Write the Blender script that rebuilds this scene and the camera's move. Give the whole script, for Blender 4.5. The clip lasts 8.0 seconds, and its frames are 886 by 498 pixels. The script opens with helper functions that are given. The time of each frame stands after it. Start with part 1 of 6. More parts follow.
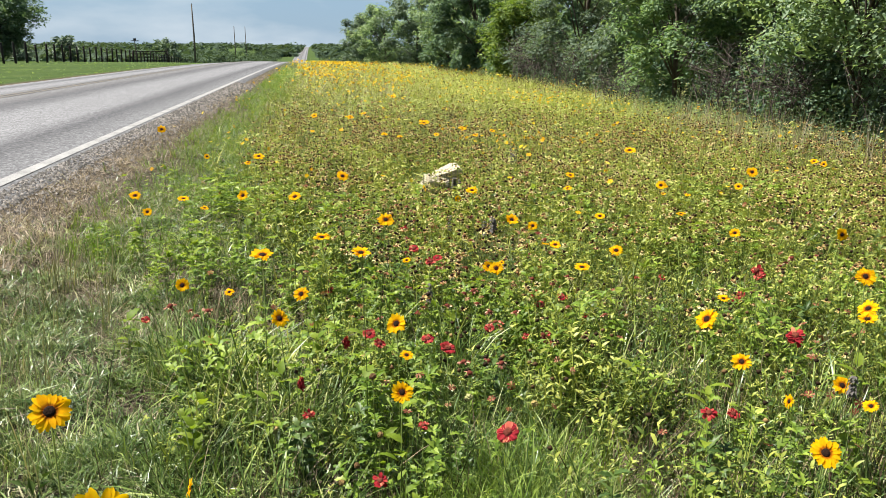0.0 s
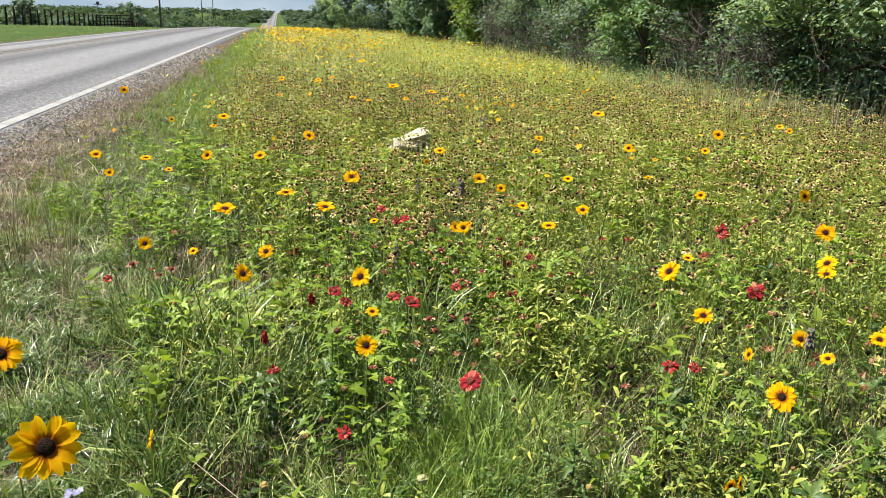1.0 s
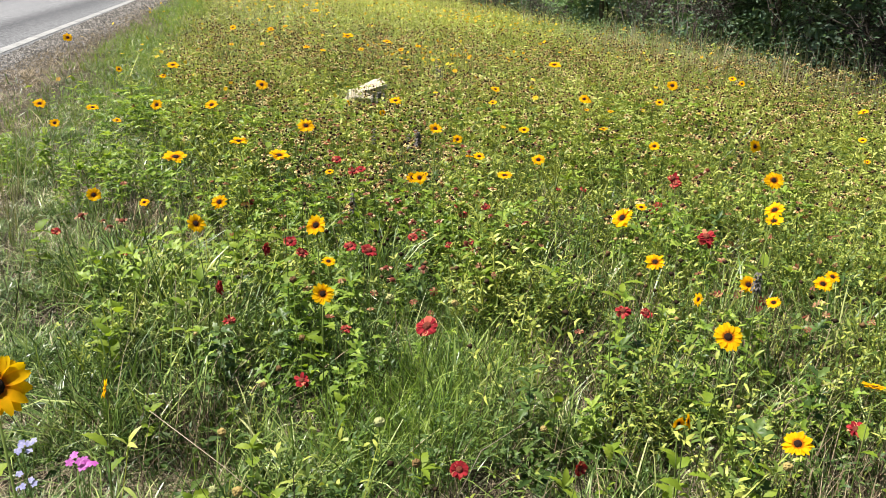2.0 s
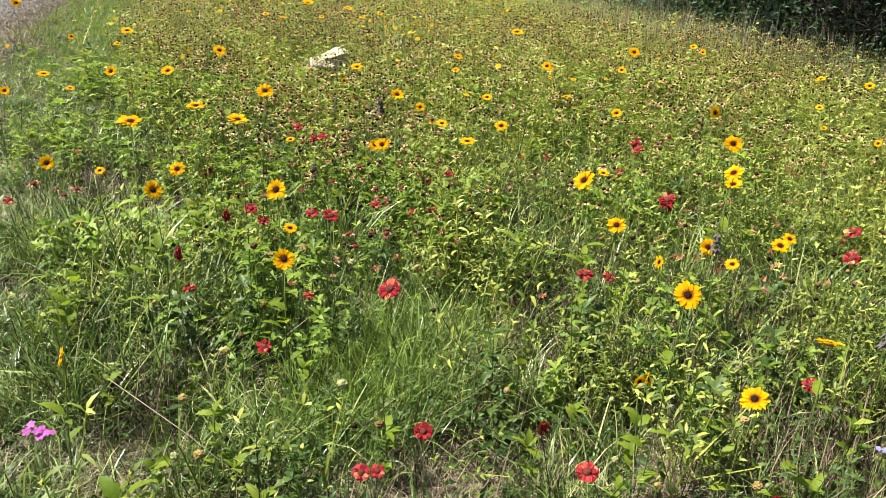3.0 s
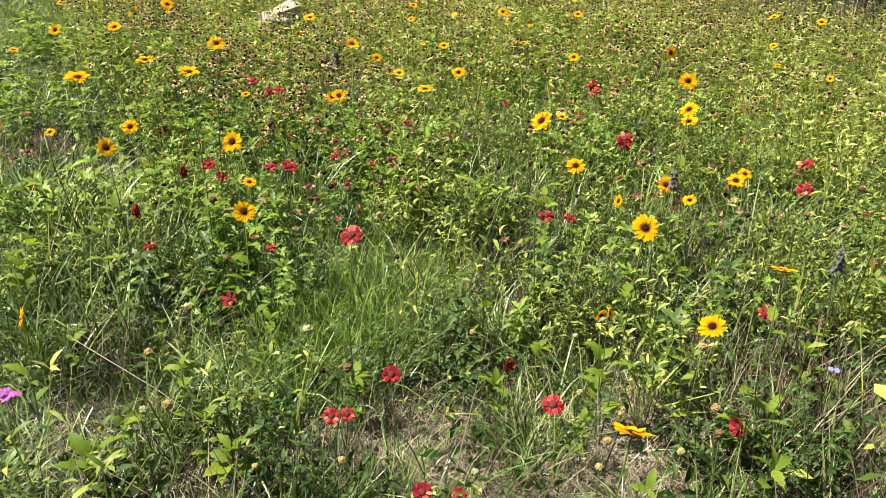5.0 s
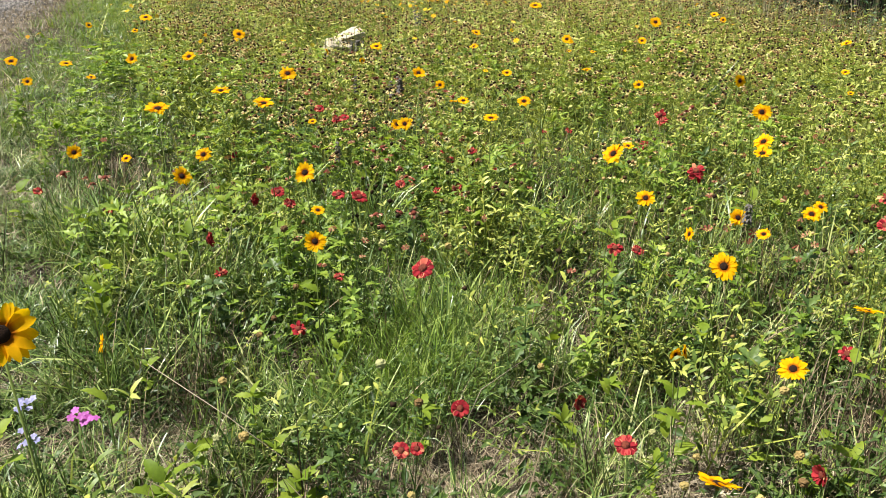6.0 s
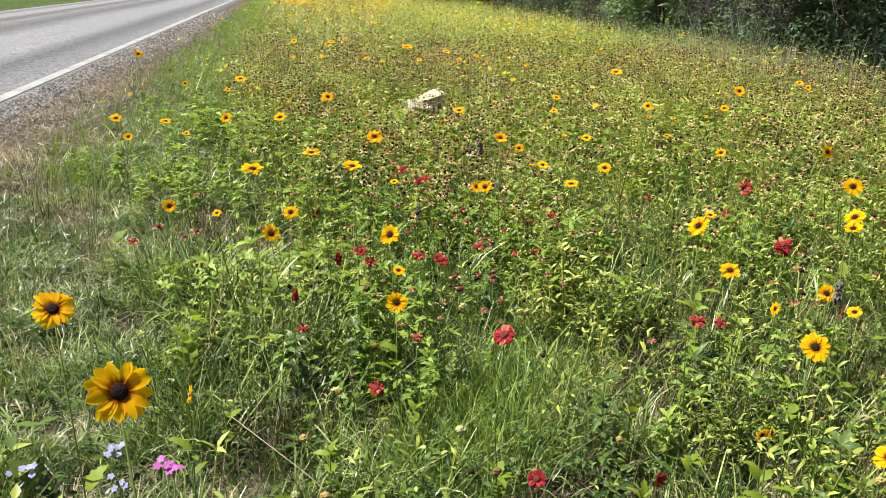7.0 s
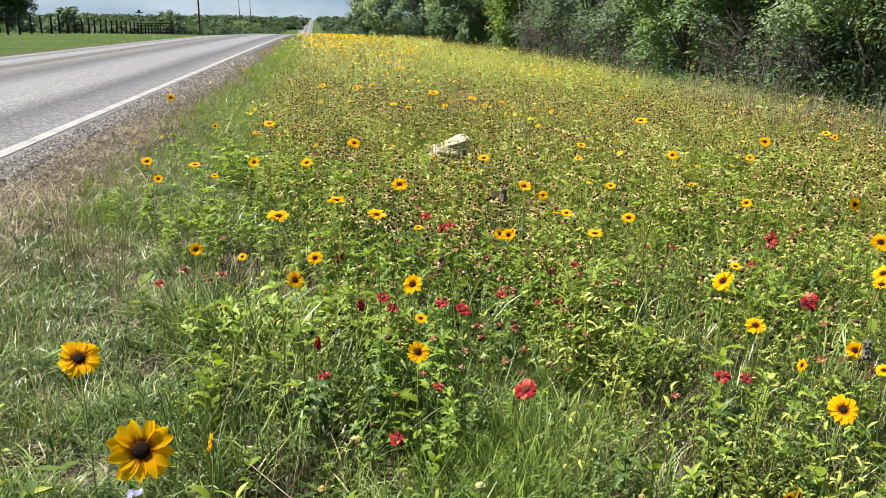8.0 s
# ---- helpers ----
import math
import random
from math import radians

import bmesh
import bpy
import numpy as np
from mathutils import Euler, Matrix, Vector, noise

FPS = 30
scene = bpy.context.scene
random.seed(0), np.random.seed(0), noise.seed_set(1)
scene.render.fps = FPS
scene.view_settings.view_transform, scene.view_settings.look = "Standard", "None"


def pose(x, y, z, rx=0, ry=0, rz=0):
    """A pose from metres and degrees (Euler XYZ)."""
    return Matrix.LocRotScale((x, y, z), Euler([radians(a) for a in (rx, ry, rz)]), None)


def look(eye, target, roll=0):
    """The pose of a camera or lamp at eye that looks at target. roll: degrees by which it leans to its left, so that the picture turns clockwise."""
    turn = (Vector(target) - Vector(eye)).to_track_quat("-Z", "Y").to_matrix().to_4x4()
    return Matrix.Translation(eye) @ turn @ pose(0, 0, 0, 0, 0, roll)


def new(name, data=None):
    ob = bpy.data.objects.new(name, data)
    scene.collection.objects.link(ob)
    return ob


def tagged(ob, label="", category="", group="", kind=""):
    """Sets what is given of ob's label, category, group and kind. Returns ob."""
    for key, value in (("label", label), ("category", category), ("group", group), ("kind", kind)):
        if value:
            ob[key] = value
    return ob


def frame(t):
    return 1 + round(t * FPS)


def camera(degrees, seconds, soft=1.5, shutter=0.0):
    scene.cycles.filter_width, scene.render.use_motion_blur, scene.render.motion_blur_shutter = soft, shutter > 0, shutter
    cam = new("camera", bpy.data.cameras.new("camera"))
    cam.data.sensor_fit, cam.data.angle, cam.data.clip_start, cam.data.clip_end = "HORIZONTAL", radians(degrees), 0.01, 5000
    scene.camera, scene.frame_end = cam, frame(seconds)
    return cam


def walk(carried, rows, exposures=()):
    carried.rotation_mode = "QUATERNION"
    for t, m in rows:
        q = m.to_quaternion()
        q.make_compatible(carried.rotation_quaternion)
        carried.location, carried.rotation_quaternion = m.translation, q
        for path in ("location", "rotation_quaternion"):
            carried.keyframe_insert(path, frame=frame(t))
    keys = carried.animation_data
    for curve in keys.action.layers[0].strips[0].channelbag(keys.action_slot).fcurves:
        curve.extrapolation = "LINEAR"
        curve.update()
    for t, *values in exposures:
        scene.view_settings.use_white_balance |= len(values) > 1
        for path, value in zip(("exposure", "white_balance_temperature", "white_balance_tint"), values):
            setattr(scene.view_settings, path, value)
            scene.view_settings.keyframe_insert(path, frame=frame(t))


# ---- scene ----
cam = camera(58.0, 8.0, soft=0.4)
PATH = [
    (0, (2.214, 1.309, 0.948), (2.525, 3.224, 0.464), 0.4),
    (0.5, (2.22, 1.307, 0.919), (2.561, 3.211, 0.409), 0.9),
    (1, (2.23, 1.305, 0.903), (2.61, 3.188, 0.348), 1.1),
    (1.5, (2.231, 1.297, 0.897), (2.662, 3.152, 0.287), 1.7),
    (1.7, (2.231, 1.297, 0.893), (2.682, 3.141, 0.263), 1.7),
    (2.8, (2.239, 1.296, 0.867), (2.783, 3.082, 0.15), 2.2),
    (3, (2.239, 1.296, 0.863), (2.798, 3.076, 0.141), 2.2),
    (3.5, (2.239, 1.296, 0.861), (2.827, 3.054, 0.111), 2.1),
    (4, (2.242, 1.285, 0.859), (2.859, 3.021, 0.081), 1.7),
    (4.2, (2.244, 1.277, 0.848), (2.874, 3.006, 0.063), 1.3),
    (5.3, (2.241, 1.277, 0.842), (2.857, 2.989, 0.012), 0.5),
    (5.5, (2.23, 1.277, 0.852), (2.821, 3.003, 0.031), 0.4),
    (6, (2.211, 1.303, 0.864), (2.72, 3.076, 0.09), 0.1),
    (6.5, (2.193, 1.289, 0.883), (2.613, 3.111, 0.173), 0.0),
    (7, (2.18, 1.298, 0.89), (2.531, 3.16, 0.248), 0.3),
    (7.5, (2.171, 1.293, 0.912), (2.485, 3.178, 0.323), 0.4),
    (8, (2.181, 1.299, 0.914), (2.479, 3.201, 0.37), 0.7),
]
walk(cam, [(t, look(e, g, r)) for t, e, g, r in PATH])

# sun high in front and to the left of the walk, hazy spring noon
SUN = Vector((-0.46, 0.22, 0.86)).normalized()
world = bpy.data.worlds.new("world")
scene.world = world
world.use_nodes = True
wn, wl = world.node_tree.nodes, world.node_tree.links
wn.clear()
sky = wn.new("ShaderNodeTexSky")
sky.sky_type, sky.sun_disc = "NISHITA", False
sky.sun_elevation = math.asin(SUN.z)
sky.sun_rotation = math.atan2(SUN.x, SUN.y)
sky.air_density, sky.dust_density, sky.ozone_density = 1.0, 0.7, 1.6
coord = wn.new("ShaderNodeTexCoord")
stretch = wn.new("ShaderNodeMapping")
stretch.inputs["Scale"].default_value = (2.2, 2.2, 7.0)
cloud = wn.new("ShaderNodeTexNoise")
cloud.inputs["Scale"].default_value, cloud.inputs["Detail"].default_value = 1.7, 6
ramp = wn.new("ShaderNodeValToRGB")
ramp.color_ramp.elements[0].position, ramp.color_ramp.elements[1].position = 0.44, 0.66
haze = wn.new("ShaderNodeMix")
haze.data_type = "RGBA"
haze.inputs["B"].default_value = (4.1, 6.4, 8.9, 1)
# the haze lies thick over the horizon and thins overhead
height, thick = wn.new("ShaderNodeSeparateXYZ"), wn.new("ShaderNodeMapRange")
thick.inputs["From Min"].default_value, thick.inputs["From Max"].default_value = 0.05, 0.6
thick.inputs["To Min"].default_value, thick.inputs["To Max"].default_value = 0.74, 0.2
wl.new(coord.outputs["Generated"], height.inputs["Vector"])
wl.new(height.outputs["Z"], thick.inputs["Value"])
wl.new(thick.outputs["Result"], haze.inputs["Factor"])
veil = wn.new("ShaderNodeMix")
veil.data_type = "RGBA"
veil.inputs["B"].default_value = (8.2, 9.3, 10.2, 1)
sky_out, bg = wn.new("ShaderNodeOutputWorld"), wn.new("ShaderNodeBackground")
bg.inputs["Strength"].default_value = 0.029
wl.new(coord.outputs["Generated"], stretch.inputs["Vector"])
wl.new(stretch.outputs["Vector"], cloud.inputs["Vector"])
wl.new(cloud.outputs["Fac"], ramp.inputs["Fac"])
wl.new(ramp.outputs["Color"], veil.inputs["Factor"])
wl.new(sky.outputs["Color"], haze.inputs["A"])
wl.new(haze.outputs["Result"], veil.inputs["A"])
wl.new(veil.outputs["Result"], bg.inputs["Color"])
wl.new(bg.outputs["Background"], sky_out.inputs["Surface"])
lamp = bpy.data.lights.new("sun", "SUN")
lamp.energy, lamp.angle, lamp.color = 5.0, radians(0.6), (1.0, 0.96, 0.88)
sun = new("sun", lamp)
sun.matrix_world = look(SUN * 60, (0, 0, 0))
scene.view_settings.exposure = 1.52

# ---------------------------------------------------------------- materials


def nodes_of(name):
    m = bpy.data.materials.new(name)
    m.use_nodes = True
    n, l = m.node_tree.nodes, m.node_tree.links
    return m, n, l, n["Principled BSDF"], n["Material Output"]


def colour_ramp(n, stops):
    r = n.new("ShaderNodeValToRGB")
    e = r.color_ramp.elements
    e[0].position, e[0].color = stops[0][0], (*stops[0][1], 1)
    e[1].position, e[1].color = stops[-1][0], (*stops[-1][1], 1)
    for p, c in stops[1:-1]:
        x = e.new(p)
        x.color = (*c, 1)
    return r


def leaf_material(name, stops, rough=0.5, through_light=0.4, per_object=False, patch=0.0, glow=1.25, throat=None):
    """Thin plant tissue: island or object colour variation, larger patches, light coming through."""
    m, n, l, bsdf, out = nodes_of(name)
    if per_object:
        src = n.new("ShaderNodeObjectInfo").outputs["Random"]
    else:
        src = n.new("ShaderNodeNewGeometry").outputs["Random Per Island"]
    geo = n.new("ShaderNodeNewGeometry")
    big = n.new("ShaderNodeTexNoise")
    big.inputs["Scale"].default_value, big.inputs["Detail"].default_value = 1.9, 3
    l.new(geo.outputs["Position"], big.inputs["Vector"])
    wider = n.new("ShaderNodeMapRange")
    wider.inputs["From Min"].default_value, wider.inputs["From Max"].default_value = 0.32, 0.68
    l.new(big.outputs["Fac"], wider.inputs["Value"])
    mixv = n.new("ShaderNodeMix")
    mixv.inputs["Factor"].default_value = patch
    l.new(src, mixv.inputs["A"])
    l.new(wider.outputs["Result"], mixv.inputs["B"])
    r = colour_ramp(n, stops)
    l.new(mixv.outputs["Result"], r.inputs["Fac"])
    fine = n.new("ShaderNodeTexNoise")
    fine.inputs["Scale"].default_value, fine.inputs["Detail"].default_value = 120, 2
    l.new(geo.outputs["Position"], fine.inputs["Vector"])
    vary = n.new("ShaderNodeMapRange")
    vary.inputs["To Min"].default_value, vary.inputs["To Max"].default_value = 0.75, 1.25
    l.new(fine.outputs["Fac"], vary.inputs["Value"])
    mul = n.new("ShaderNodeVectorMath")
    mul.operation = "SCALE"
    l.new(r.outputs["Color"], mul.inputs[0])
    l.new(vary.outputs["Result"], mul.inputs["Scale"])
    tint = mul.outputs["Vector"]
    if throat:
        # petals darken to another colour at their root
        along, root, stain = n.new("ShaderNodeSeparateXYZ"), n.new("ShaderNodeMapRange"), n.new("ShaderNodeMix")
        l.new(n.new("ShaderNodeTexCoord").outputs["Object"], along.inputs["Vector"])
        l.new(along.outputs["X"], root.inputs["Value"])
        root.inputs["From Min"].default_value, root.inputs["From Max"].default_value = 0.12, 0.3
        stain.data_type = "RGBA"
        l.new(root.outputs["Result"], stain.inputs["Factor"])
        stain.inputs["A"].default_value = (*throat, 1)
        l.new(tint, stain.inputs["B"])
        tint = stain.outputs["Result"]
    l.new(tint, bsdf.inputs["Base Color"])
    bsdf.inputs["Roughness"].default_value = rough
    bsdf.inputs["Specular IOR Level"].default_value = 0.08 if rough > 0.7 else 0.16 if rough > 0.36 else 0.26
    tr = n.new("ShaderNodeBsdfTranslucent")
    lift = n.new("ShaderNodeVectorMath")
    lift.operation = "MULTIPLY"
    lift.inputs[1].default_value = (glow, glow, 0.6)
    l.new(tint, lift.inputs[0])
    l.new(lift.outputs["Vector"], tr.inputs["Color"])
    mix = n.new("ShaderNodeMixShader")
    mix.inputs["Fac"].default_value = through_light
    l.new(bsdf.outputs["BSDF"], mix.inputs[1])
    l.new(tr.outputs["BSDF"], mix.inputs[2])
    l.new(mix.outputs["Shader"], out.inputs["Surface"])
    return m


def solid_material(name, stops, scale=8, fine_scale=60, rough=0.8, bump=0.3, bump_size=0.01, metal=0.0, stretch_z=1.0):
    """Opaque surface whose colour runs along a ramp by coarse and fine noise, with relief."""
    m, n, l, bsdf, out = nodes_of(name)
    geo = n.new("ShaderNodeNewGeometry")
    mp = n.new("ShaderNodeMapping")
    mp.inputs["Scale"].default_value = (1, 1, stretch_z)
    l.new(geo.outputs["Position"], mp.inputs["Vector"])
    a, b = n.new("ShaderNodeTexNoise"), n.new("ShaderNodeTexNoise")
    a.inputs["Scale"].default_value, a.inputs["Detail"].default_value = scale, 5
    b.inputs["Scale"].default_value, b.inputs["Detail"].default_value = fine_scale, 6
    l.new(mp.outputs["Vector"], a.inputs["Vector"])
    l.new(mp.outputs["Vector"], b.inputs["Vector"])
    mixv = n.new("ShaderNodeMix")
    mixv.inputs["Factor"].default_value = 0.5
    l.new(a.outputs["Fac"], mixv.inputs["A"])
    l.new(b.outputs["Fac"], mixv.inputs["B"])
    r = colour_ramp(n, stops)
    l.new(mixv.outputs["Result"], r.inputs["Fac"])
    l.new(r.outputs["Color"], bsdf.inputs["Base Color"])
    bsdf.inputs["Roughness"].default_value, bsdf.inputs["Metallic"].default_value = rough, metal
    bsdf.inputs["Specular IOR Level"].default_value = 0.15 if rough > 0.7 else 0.5
    bm_ = n.new("ShaderNodeBump")
    bm_.inputs["Strength"].default_value, bm_.inputs["Distance"].default_value = bump, bump_size
    l.new(b.outputs["Fac"], bm_.inputs["Height"])
    l.new(bm_.outputs["Normal"], bsdf.inputs["Normal"])
    return m


GRASS = leaf_material("grass_blades", [(0.0, (0.022, 0.045, 0.01)), (0.4, (0.07, 0.12, 0.026)), (0.75, (0.21, 0.27, 0.07)), (1.0, (0.45, 0.43, 0.21))], 0.34, 0.17, patch=0.25)
LIME = leaf_material("lime_grass", [(0.0, (0.09, 0.115, 0.02)), (0.3, (0.235, 0.265, 0.055)), (0.75, (0.37, 0.39, 0.1)), (1.0, (0.44, 0.43, 0.16))], 0.55, 0.22, patch=0.25)
WIRY = leaf_material("wiry_grass", [(0.0, (0.026, 0.05, 0.012)), (0.4, (0.06, 0.105, 0.026)), (0.75, (0.17, 0.235, 0.066)), (1.0, (0.4, 0.41, 0.2))], 0.36, 0.18, patch=0.3)
SHOOT = leaf_material("young_leaves", [(0.0, (0.045, 0.09, 0.013)), (0.45, (0.125, 0.195, 0.025)), (1.0, (0.29, 0.365, 0.065))], 0.42, 0.36, patch=0.25)
MIDHERB = leaf_material("middle_meadow_leaves", [(0.0, (0.034, 0.06, 0.012)), (0.4, (0.125, 0.165, 0.03)), (1.0, (0.33, 0.355, 0.09))], 0.5, 0.25, patch=0.3)
HERB = leaf_material("herb_leaves", [(0.0, (0.03, 0.055, 0.012)), (0.4, (0.1, 0.145, 0.027)), (0.75, (0.27, 0.295, 0.058)), (1.0, (0.4, 0.405, 0.11))], 0.44, 0.25, patch=0.3)
# darker version of the herb leaves, with shade put into the colour
SHADEGREEN = leaf_material("shaded_green_leaves", [(0.0, (0.022, 0.045, 0.012)), (0.6, (0.055, 0.095, 0.022)), (1.0, (0.12, 0.165, 0.045))], 0.42, 0.25, patch=0.3)
# leaf colour kept near black: it paints the shade in gaps between plants
SHADECOVER = leaf_material("low_shade_leaves", [(0.0, (0.0136, 0.0306, 0.0068)), (0.6, (0.0374, 0.068, 0.01224)), (1.0, (0.0816, 0.1224, 0.0238))], 0.5, 0.25, patch=0.2)
VERGE = leaf_material("lush_verge_grass", [(0.0, (0.06, 0.11, 0.016)), (0.6, (0.14, 0.215, 0.034)), (1.0, (0.26, 0.31, 0.07))], 0.4, 0.3, patch=0.2)
BROAD = leaf_material("broad_leaves", [(0.0, (0.102, 0.1632, 0.0136)), (1.0, (0.1904, 0.2448, 0.0272))], 0.55, 0.45, per_object=True)
STRAW = leaf_material("straw", [(0.0, (0.1, 0.075, 0.048)), (0.5, (0.27, 0.22, 0.15)), (1.0, (0.52, 0.45, 0.34))], 0.7, 0.2, patch=0.2)
DRY = leaf_material("dry_grass", [(0.0, (0.05, 0.04, 0.032)), (0.45, (0.2, 0.16, 0.125)), (1.0, (0.5, 0.41, 0.33))], 0.7, 0.2, patch=0.3)
OLIVE = leaf_material("pale_olive_grass", [(0.0, (0.035, 0.038, 0.014)), (0.35, (0.115, 0.12, 0.05)), (0.75, (0.3, 0.28, 0.155)), (1.0, (0.5, 0.45, 0.33))], 0.5, 0.18, patch=0.3)
HEADS = leaf_material("seed_heads_brown", [(0.0, (0.012, 0.007, 0.004)), (0.55, (0.034, 0.02, 0.01)), (0.72, (0.12, 0.07, 0.03)), (0.88, (0.24, 0.16, 0.065)), (1.0, (0.42, 0.35, 0.16))], 0.8, 0.0, patch=0.1)
YELLOW = leaf_material("yellow_petals", [(0.0, (0.75, 0.39, 0.002)), (1.0, (0.82, 0.51, 0.004))], 0.8, 0.55, per_object=True, glow=1.0, throat=(0.4, 0.12, 0.005))
YSMALL = leaf_material("small_yellow_petals", [(0.0, (0.55, 0.28, 0.003)), (0.7, (0.64, 0.4, 0.006)), (1.0, (0.66, 0.52, 0.05))], 0.8, 0.3, glow=1.0)
RED = leaf_material("red_petals", [(0.0, (0.15, 0.008, 0.014)), (0.45, (0.28, 0.02, 0.026)), (0.78, (0.4, 0.065, 0.055)), (0.92, (0.5, 0.17, 0.1)), (1.0, (0.5, 0.28, 0.13))], 0.8, 0.3, per_object=True, glow=1.0, throat=(0.11, 0.008, 0.012))
RSMALL = leaf_material("small_red_petals", [(0.0, (0.1, 0.022, 0.016)), (0.5, (0.2, 0.065, 0.042)), (0.8, (0.29, 0.14, 0.085)), (1.0, (0.36, 0.24, 0.13))], 0.8, 0.25, glow=1.0)
FADED = leaf_material("faded_petals", [(0.0, (0.17, 0.04, 0.034)), (0.35, (0.32, 0.13, 0.095)), (0.7, (0.45, 0.27, 0.18)), (1.0, (0.5, 0.38, 0.23))], 0.85, 0.25, per_object=True, glow=1.0)
PINK = leaf_material("pink_petals", [(0.0, (0.374, 0.068, 0.3264)), (1.0, (0.4488, 0.136, 0.4216))], 0.5, 0.35, per_object=True, glow=1.0)
LILAC = leaf_material("lilac_petals", [(0.0, (0.2244, 0.2244, 0.4216)), (1.0, (0.34, 0.3264, 0.4896))], 0.5, 0.35, per_object=True, glow=1.0)
RIM = leaf_material("faded_rays", [(0.0, (0.16, 0.055, 0.028)), (0.3, (0.28, 0.165, 0.07)), (0.5, (0.37, 0.29, 0.12)), (0.8, (0.46, 0.41, 0.2)), (1.0, (0.54, 0.5, 0.3))], 0.85, 0.2, patch=0.2)
DEAD = leaf_material("dead_brown_stems", [(0.0, (0.03, 0.02, 0.013)), (0.5, (0.11, 0.078, 0.05)), (1.0, (0.4, 0.32, 0.21))], 0.85, 0.0, patch=0.1)
DISC = solid_material("dark_disc", [(0.3, (0.004, 0.002, 0.0015)), (0.7, (0.026, 0.011, 0.005))], 150, 700, 0.95, 1.0, 0.002)
RDISC = solid_material("red_disc", [(0.3, (0.05, 0.009, 0.008)), (0.7, (0.16, 0.04, 0.02))], 150, 700, 0.9, 1.0, 0.002)
BALL = leaf_material("spent_heads", [(0.0, (0.07, 0.035, 0.02)), (0.3, (0.22, 0.15, 0.055)), (0.7, (0.3, 0.25, 0.09)), (1.0, (0.26, 0.28, 0.13))], 0.9, 0.1, per_object=True)
STEM = leaf_material("stems", [(0.0, (0.068, 0.102, 0.0204)), (1.0, (0.136, 0.17, 0.0408))], 0.55, 0.1, per_object=True)
DARKSTEM = leaf_material("dark_stems", [(0.0, (0.068, 0.0816, 0.0238)), (1.0, (0.1496, 0.1564, 0.051))], 0.7, 0.0)
SPIKE = leaf_material("grey_spike", [(0.0, (0.035, 0.032, 0.03)), (1.0, (0.15, 0.135, 0.125))], 0.7, 0.2)
BARK = solid_material("bark", [(0.3, (0.034, 0.0272, 0.02176)), (0.7, (0.1088, 0.0884, 0.0714))], 4, 22, 0.9, 0.9, 0.03, stretch_z=0.25)
TWIG = leaf_material("bare_twigs", [(0.0, (0.02, 0.016, 0.014)), (0.6, (0.045, 0.036, 0.032)), (1.0, (0.09, 0.075, 0.066))], 0.85, 0.0)
# the four tree leaf ramps carry haze: blue raised and darks lifted
TREE_A = leaf_material("tree_leaves_bright", [(0.0, (0.05, 0.1, 0.045)), (0.5, (0.12, 0.195, 0.09)), (1.0, (0.24, 0.32, 0.165))], 0.5, 0.42, patch=0.25)
OLIVETREE = leaf_material("tree_leaves_olive", [(0.0, (0.075, 0.125, 0.07)), (0.5, (0.17, 0.245, 0.135)), (1.0, (0.32, 0.39, 0.25))], 0.5, 0.42, patch=0.25)
TREE_B = leaf_material("tree_leaves_dark", [(0.0, (0.048, 0.088, 0.06)), (0.6, (0.092, 0.15, 0.092)), (1.0, (0.16, 0.21, 0.135))], 0.5, 0.38, patch=0.25)
TREE_C = leaf_material("tree_leaves_grey", [(0.0, (0.05, 0.08, 0.058)), (0.6, (0.1, 0.145, 0.098)), (1.0, (0.18, 0.22, 0.16))], 0.5, 0.35, patch=0.25)
BUSH = leaf_material("bush_leaves", [(0.0, (0.0408, 0.0816, 0.01714)), (0.6, (0.102, 0.1564, 0.02856)), (1.0, (0.1904, 0.238, 0.05712))], 0.45, 0.38, patch=0.2)
# haze of the distance is mixed into this bluish, even leaf colour
FARWOOD = leaf_material("far_woods_hazy_leaves", [(0.0, (0.04, 0.066, 0.042)), (1.0, (0.07, 0.1, 0.062))], 0.85, 0.25, patch=0.4)
POSTWOOD = solid_material("creosoted_wood", [(0.3, (0.00816, 0.0068, 0.00612)), (0.7, (0.0306, 0.02584, 0.02312))], 6, 60, 0.85, 0.6, 0.01, stretch_z=0.2)
GREYWOOD = solid_material("grey_wood", [(0.3, (0.0476, 0.0408, 0.034)), (0.7, (0.136, 0.1156, 0.0952))], 6, 60, 0.9, 0.7, 0.01, stretch_z=0.2)
WIRE = solid_material("fence_wire", [(0.3, (0.0816, 0.0748, 0.068)), (0.7, (0.17, 0.1632, 0.1564))], 6, 60, 0.6, 0.1, 0.002, metal=0.6)
ROCK = solid_material("limestone", [(0.22, (0.14, 0.115, 0.08)), (0.4, (0.34, 0.295, 0.21)), (0.75, (0.5, 0.44, 0.33))], 9, 55, 0.9, 0.9, 0.02)
PEBBLE = leaf_material("gravel_stones", [(0.0, (0.018, 0.017, 0.016)), (0.6, (0.085, 0.078, 0.072)), (1.0, (0.22, 0.2, 0.185))], 0.9, 0.0, patch=0.1)
WHITE = solid_material("worn_white_paint", [(0.36, (0.0816, 0.0782, 0.07616)), (0.5, (0.19, 0.185, 0.18)), (0.75, (0.28, 0.272, 0.262))], 3, 90, 0.7, 0.5, 0.004)
CENTRE = solid_material("worn_yellow_paint", [(0.35, (0.09, 0.085, 0.08)), (0.55, (0.115, 0.1, 0.082)), (0.8, (0.15, 0.118, 0.085))], 2, 60, 0.85, 0.5, 0.004)


